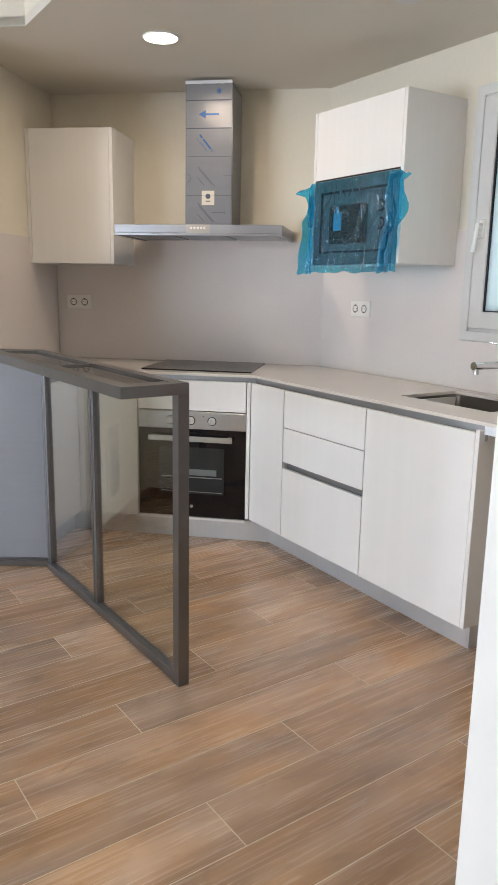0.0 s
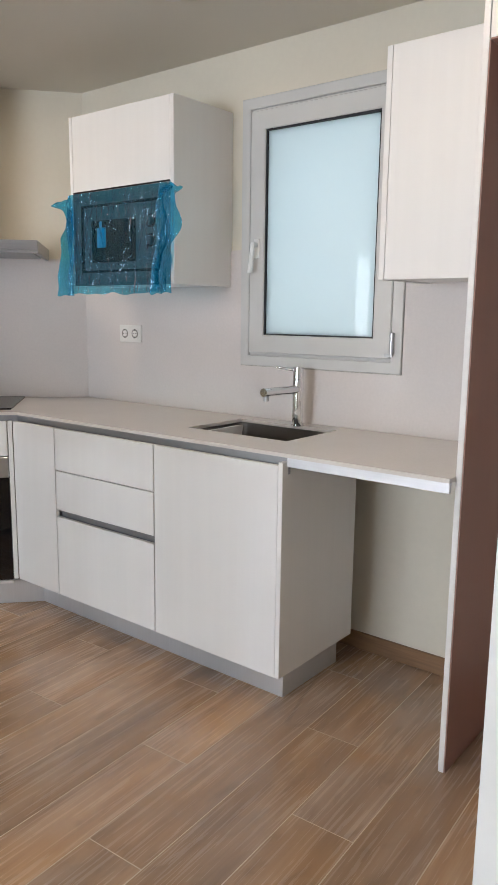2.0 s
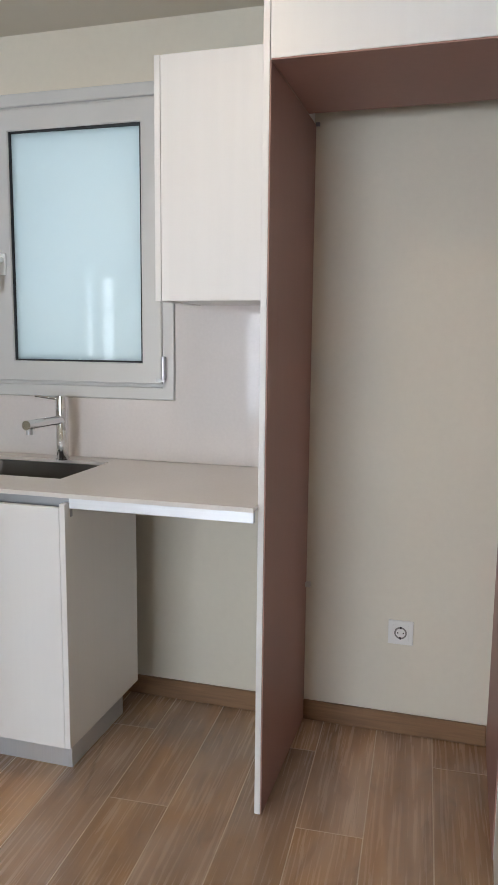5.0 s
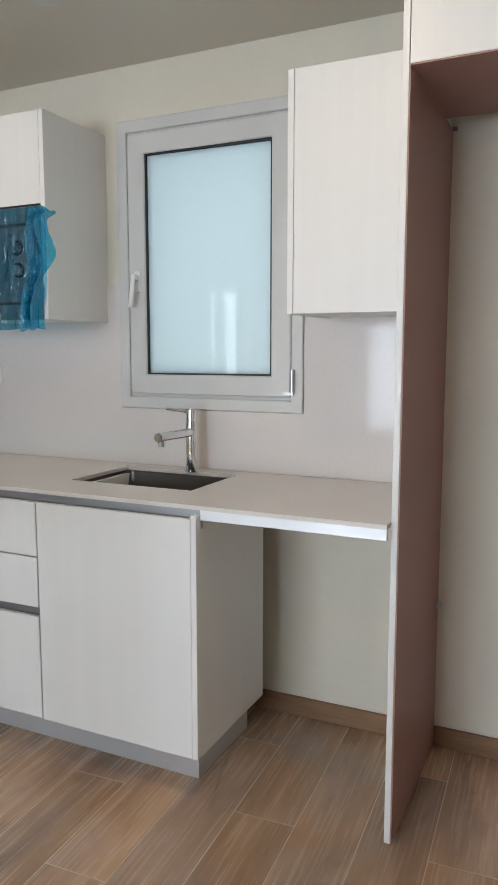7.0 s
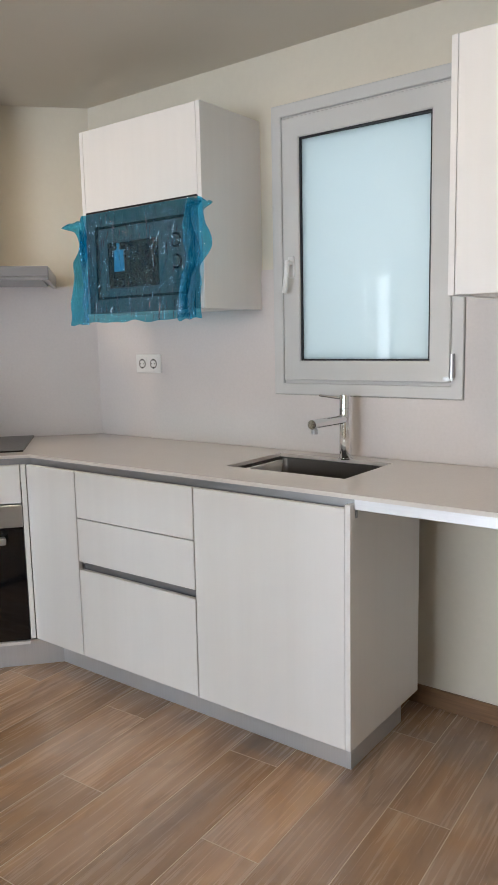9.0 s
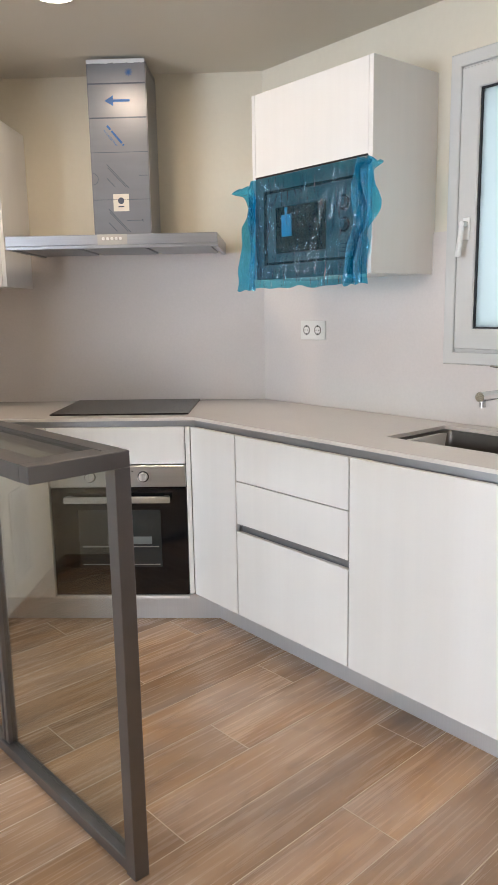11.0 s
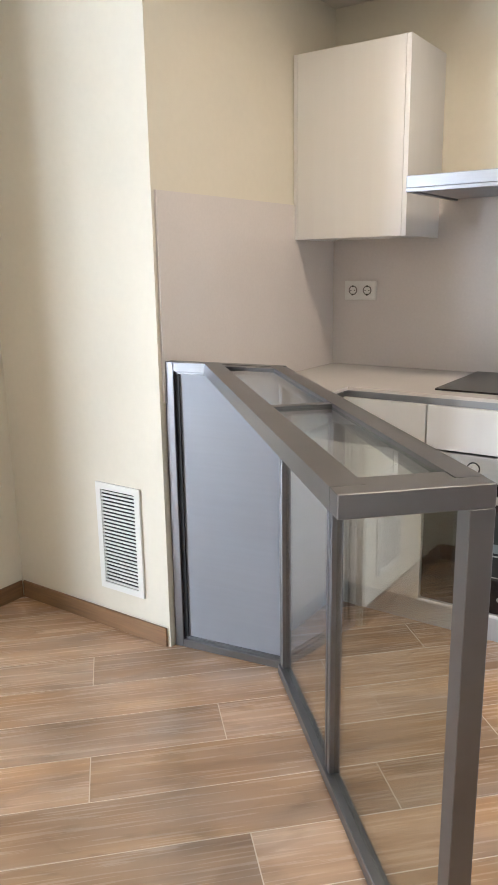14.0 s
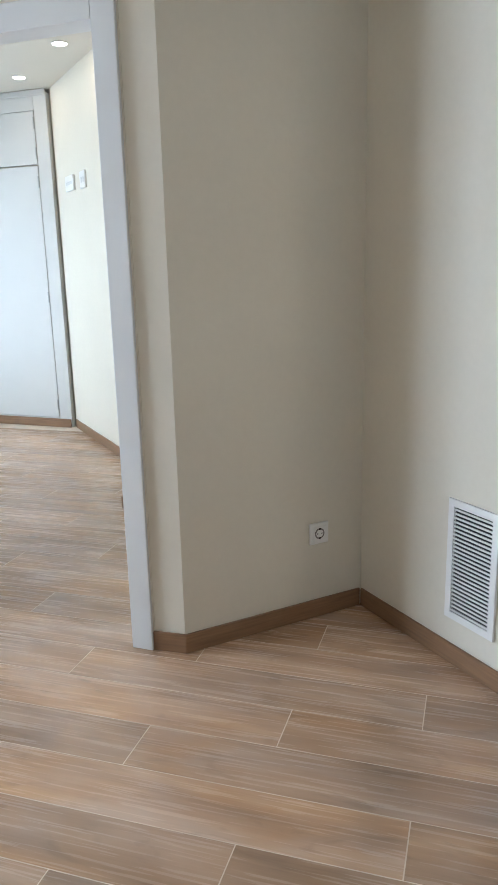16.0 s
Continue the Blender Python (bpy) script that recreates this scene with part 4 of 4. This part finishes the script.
# ---- sockets and switches ----
def socket(m, a, z, gangs, label, plate=PLASTIC, tall=0.085, off=0.0):
    w = 0.085 if gangs == 1 else 0.156
    ob = thing("power_socket" if gangs == 1 else "double_power_socket", at(m, a, off, z), label, "power socket", "wall sockets")
    part("plate", boxed(-w / 2, w / 2, 0.0005, 0.009, -tall / 2, tall / 2, bevel=0.002), plate, ob)
    for k in range(gangs):
        c = (k - (gangs - 1) / 2) * 0.071
        part("insert", boxed(c - 0.028, c + 0.028, 0.009, 0.0105, -0.028, 0.028, bevel=0.001), plate, ob)
        # raised grey disc: the shade inside the round recess is put into its colour
        ringb = tube(bmesh.new(), (c, 0.0105, 0), (c, 0.0118, 0), 0.0215, 24)
        well = part("well", ringb, material("shaded_socket_well", (0.20, 0.19, 0.175), 0.5) if "shaded_socket_well" not in bpy.data.materials else bpy.data.materials["shaded_socket_well"], ob)
        part("core", tube(bmesh.new(), (c, 0.0118, 0), (c, 0.0122, 0), 0.016, 22), plate, well)
        for dx in (-0.0095, 0.0095):
            part("pin_hole", tube(bmesh.new(), (c + dx, 0.0122, 0), (c + dx, 0.0127, 0), 0.0026, 10), DARK, well)
        for dz in (-0.0185, 0.0185):
            part("earth_clip", boxed(c - 0.003, c + 0.003, 0.0118, 0.0132, dz - 0.004, dz + 0.004), DARK, well)
    return ob


socket(HOBW, 1.789, 1.262, 2, "white double power socket on the stone splashback", off=0.0098)
socket(SINKW, 4.063, 1.266, 2, "white double power socket on the stone splashback", off=0.0098)
socket(SOCKW, 5.67 - 4.214, 0.350, 1, "single white power socket low on the wall")
socket(SINKW, 1.743, 0.371, 1, "single white power socket inside the fridge niche")

# ---- ceiling fittings ----
def downlight(x, y, z, r, label):
    ob = thing("downlight", Matrix.Translation((x, y, z)), label, "downlight", "recessed downlights")
    bm = tube(bmesh.new(), (0, 0, -0.006), (0, 0, -0.0005), r * 1.12, 36)
    part("rim", bm, PLASTIC, ob, smooth=True)
    part("diffuser", tube(bmesh.new(), (0, 0, -0.0085), (0, 0, -0.0062), r, 36), LEDGLOW, ob, "glowing warm-white diffuser")


downlight(2.435, 4.19, TOP, 0.072, "round white recessed downlight, lit")
downlight(2.44, 2.35, TOP, 0.072, "round white recessed downlight, lit")
downlight(-1.40, 6.79, HIGH, 0.045, "small round recessed spotlight, lit")
downlight(-2.16, 7.39, HIGH, 0.045, "small round recessed spotlight, lit")
det = thing("ceiling_vent", Matrix.Translation((2.985, 3.205, TOP)), "small round grey ceiling air valve", "ceiling vent")
part("collar", tube(bmesh.new(), (0, 0, -0.008), (0, 0, -0.0005), 0.062, 30), PVC, det, smooth=True)
part("disc", tube(bmesh.new(), (0, 0, -0.02), (0, 0, -0.0085), 0.048, 30, 0.053), PVC, det, smooth=True)

# ---- doorway and the next room ----
dw = thing("door_1", Matrix.Identity(4), "white lacquered door frame around an open doorway", "door frame", kind="structure")
part("architrave", boxed(DOOR[1], DOOR[1] + 0.083, 4.534, 4.5475, 0.001, DOOR[2] + 0.083, bevel=0.002), DIM_TRIM, dw)
part("architrave", boxed(DOOR[0] - 0.083, DOOR[0], 4.534, 4.5475, 0.001, DOOR[2] + 0.083, bevel=0.002), DIM_TRIM, dw)
part("architrave", boxed(DOOR[0] + 0.0005, DOOR[1] - 0.0005, 4.534, 4.5475, DOOR[2], DOOR[2] + 0.083, bevel=0.002), DIM_TRIM, dw)
part("lining", boxed(DOOR[1] + 0.004, DOOR[1] + 0.019, 4.548, 4.652, 0.001, DOOR[2] + 0.019), DIM_TRIM, dw)
part("lining", boxed(DOOR[0] - 0.019, DOOR[0] - 0.004, 4.548, 4.652, 0.001, DOOR[2] + 0.019), DIM_TRIM, dw)
part("lining", boxed(DOOR[0] - 0.0035, DOOR[1] + 0.0035, 4.548, 4.652, DOOR[2] + 0.004, DOOR[2] + 0.019), DIM_TRIM, dw)

robe = thing("built_in_wardrobe", Matrix.Translation((0, 7.76, 0)), "white built-in wardrobe with plain hinged doors", "wardrobe")
part("face_frame", boxed(-2.318, -2.197, 0.0, 0.05, 0.0, 2.72, bevel=0.002), DIM_TRIM, robe)
part("face_frame", boxed(-3.598, -2.3185, 0.0, 0.05, 2.595, 2.72, bevel=0.002), DIM_TRIM, robe)
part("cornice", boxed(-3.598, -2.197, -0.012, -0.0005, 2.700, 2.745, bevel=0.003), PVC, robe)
part("face_frame", boxed(-3.598, -2.3185, 0.0, 0.05, 0.0, 0.08), DIM_TRIM, robe)
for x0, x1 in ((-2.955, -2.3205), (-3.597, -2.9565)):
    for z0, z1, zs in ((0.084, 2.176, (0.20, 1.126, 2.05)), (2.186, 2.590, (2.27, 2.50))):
        d = part("door", boxed(x0, x1, -0.004, 0.018, z0, z1, bevel=0.002), DIM_TRIM, robe)
        for z in zs:
            e = x1 - 0.004 if x1 > -2.5 else x0 + 0.004
            part("hinge", tube(bmesh.new(), (e, -0.006, z - 0.045), (e, -0.006, z + 0.045), 0.007, 12), STEEL, d)
solid("baseboard", boxed(-3.595, -2.20, 7.740, 7.7552, 0.001, 0.075, bevel=0.002), SKIRT, "oak-look porcelain skirting along the wardrobe foot", "baseboard", "structure")
solid("wall_return", boxed(-0.64, -0.20, 5.93, 6.05, 0, HIGH), CREAM, "short cream painted wall end in the next room", "wall", "structure")
solid("baseboard", boxed(-0.665, -0.64, 5.93, 6.05, 0.001, 0.075, bevel=0.002), SKIRT, "oak-look porcelain skirting round the wall end", "baseboard", "structure")
NEXT = basis(W, -N, 4.335 * N)
sw = thing("light_switch", at(NEXT, 6.39, 0, 1.99), "white electrical cover plate high on the wall", "wall plate", "switch plates")
part("plate", boxed(-0.11, 0.11, 0.0005, 0.02, -0.055, 0.055, bevel=0.003), PLASTIC, sw)
for k in range(4):
    part("key", boxed(-0.09 + 0.046 * k, -0.054 + 0.046 * k, 0.02, 0.0215, -0.01, 0.012), PVC, sw)
sw = thing("light_switch", at(NEXT, 6.05, 0, 1.985), "white electrical switch plate high on the wall", "wall plate", "switch plates")
part("plate", boxed(-0.07, 0.07, 0.0005, 0.012, -0.06, 0.06, bevel=0.003), PLASTIC, sw)
for k in range(2):
    part("key", boxed(-0.042 + 0.048 * k, -0.012 + 0.048 * k, 0.012, 0.0135, -0.02, 0.02), PVC, sw)


def french_window(name, y0, y1):
    w = thing(name, Matrix.Translation((-3.66, 0, 0)), "tall white glazed balcony window", "window", kind="structure")
    n = max(2, round((y1 - y0) / 0.75))
    for i in range(n):
        a, b = y0 + (y1 - y0) * i / n, y0 + (y1 - y0) * (i + 1) / n
        bm = bmesh.new()
        for (p0, p1, q0, q1) in ((a, b, 0.15, 0.25), (a, b, 2.2, 2.3), (a, a + 0.08, 0.25, 2.2), (b - 0.08, b, 0.25, 2.2), (a + 0.08, b - 0.08, 1.72, 1.78)):
            box(bm, -0.03, 0.03, p0, p1, q0, q1)
        part("window_frame", bm, WHITE_PAINT, w)


french_window("window_2", WIN_A[0], WIN_A[1])
french_window("window_3", WIN_B[0], WIN_B[1])


# ---- floor planks ----
floor_ob = bpy.data.objects["floor"]
PITCH, LONG, GAP = 0.1905, 1.2, 0.0034


def plank_mesh(length, width):
    bm = bmesh.new()
    box(bm, GAP / 2, length - GAP / 2, -width + GAP / 2, -GAP / 2, -0.0038, 0.0)
    return mesh_of("plank", bm, WOOD)


plank_full = plank_mesh(LONG, PITCH)
LIMITS = ((1, 0, 3.64), (N.x, N.y, 5.76), (0, 1, 7.80), (-1, 0, 3.62), (0, -1, 1.52))
for k in range(-26, 27):
    top_c = 2.963 + PITCH * k
    lo, hi = -20.0, 20.0
    for nx, ny, d in LIMITS:
        rate = nx * DV.x + ny * DV.y
        rest = d - (top_c - PITCH / 2) * (nx * EV.x + ny * EV.y)
        if abs(rate) < 0.06:
            if rest < 0:
                hi = lo
            continue
        if rate > 0:
            hi = min(hi, rest / rate)
        else:
            lo = max(lo, rest / rate)
    start = (1.865 + 0.4 * k) % LONG - 6 * LONG
    while start < hi:
        a, b = max(start, lo), min(start + LONG, hi)
        start += LONG
        if b - a < 0.03:
            continue
        mid_pt = DV * ((a + b) / 2) + EV * (top_c - PITCH / 2)
        if mid_pt.x > 1.9 and mid_pt.y < 1.2:
            continue
        me = plank_full if b - a > LONG - 0.001 else plank_mesh(b - a, PITCH)
        ob = new("plank", me)
        ob.parent = floor_ob
        ob.matrix_basis = basis(DV, EV, DV * a + EV * top_c)
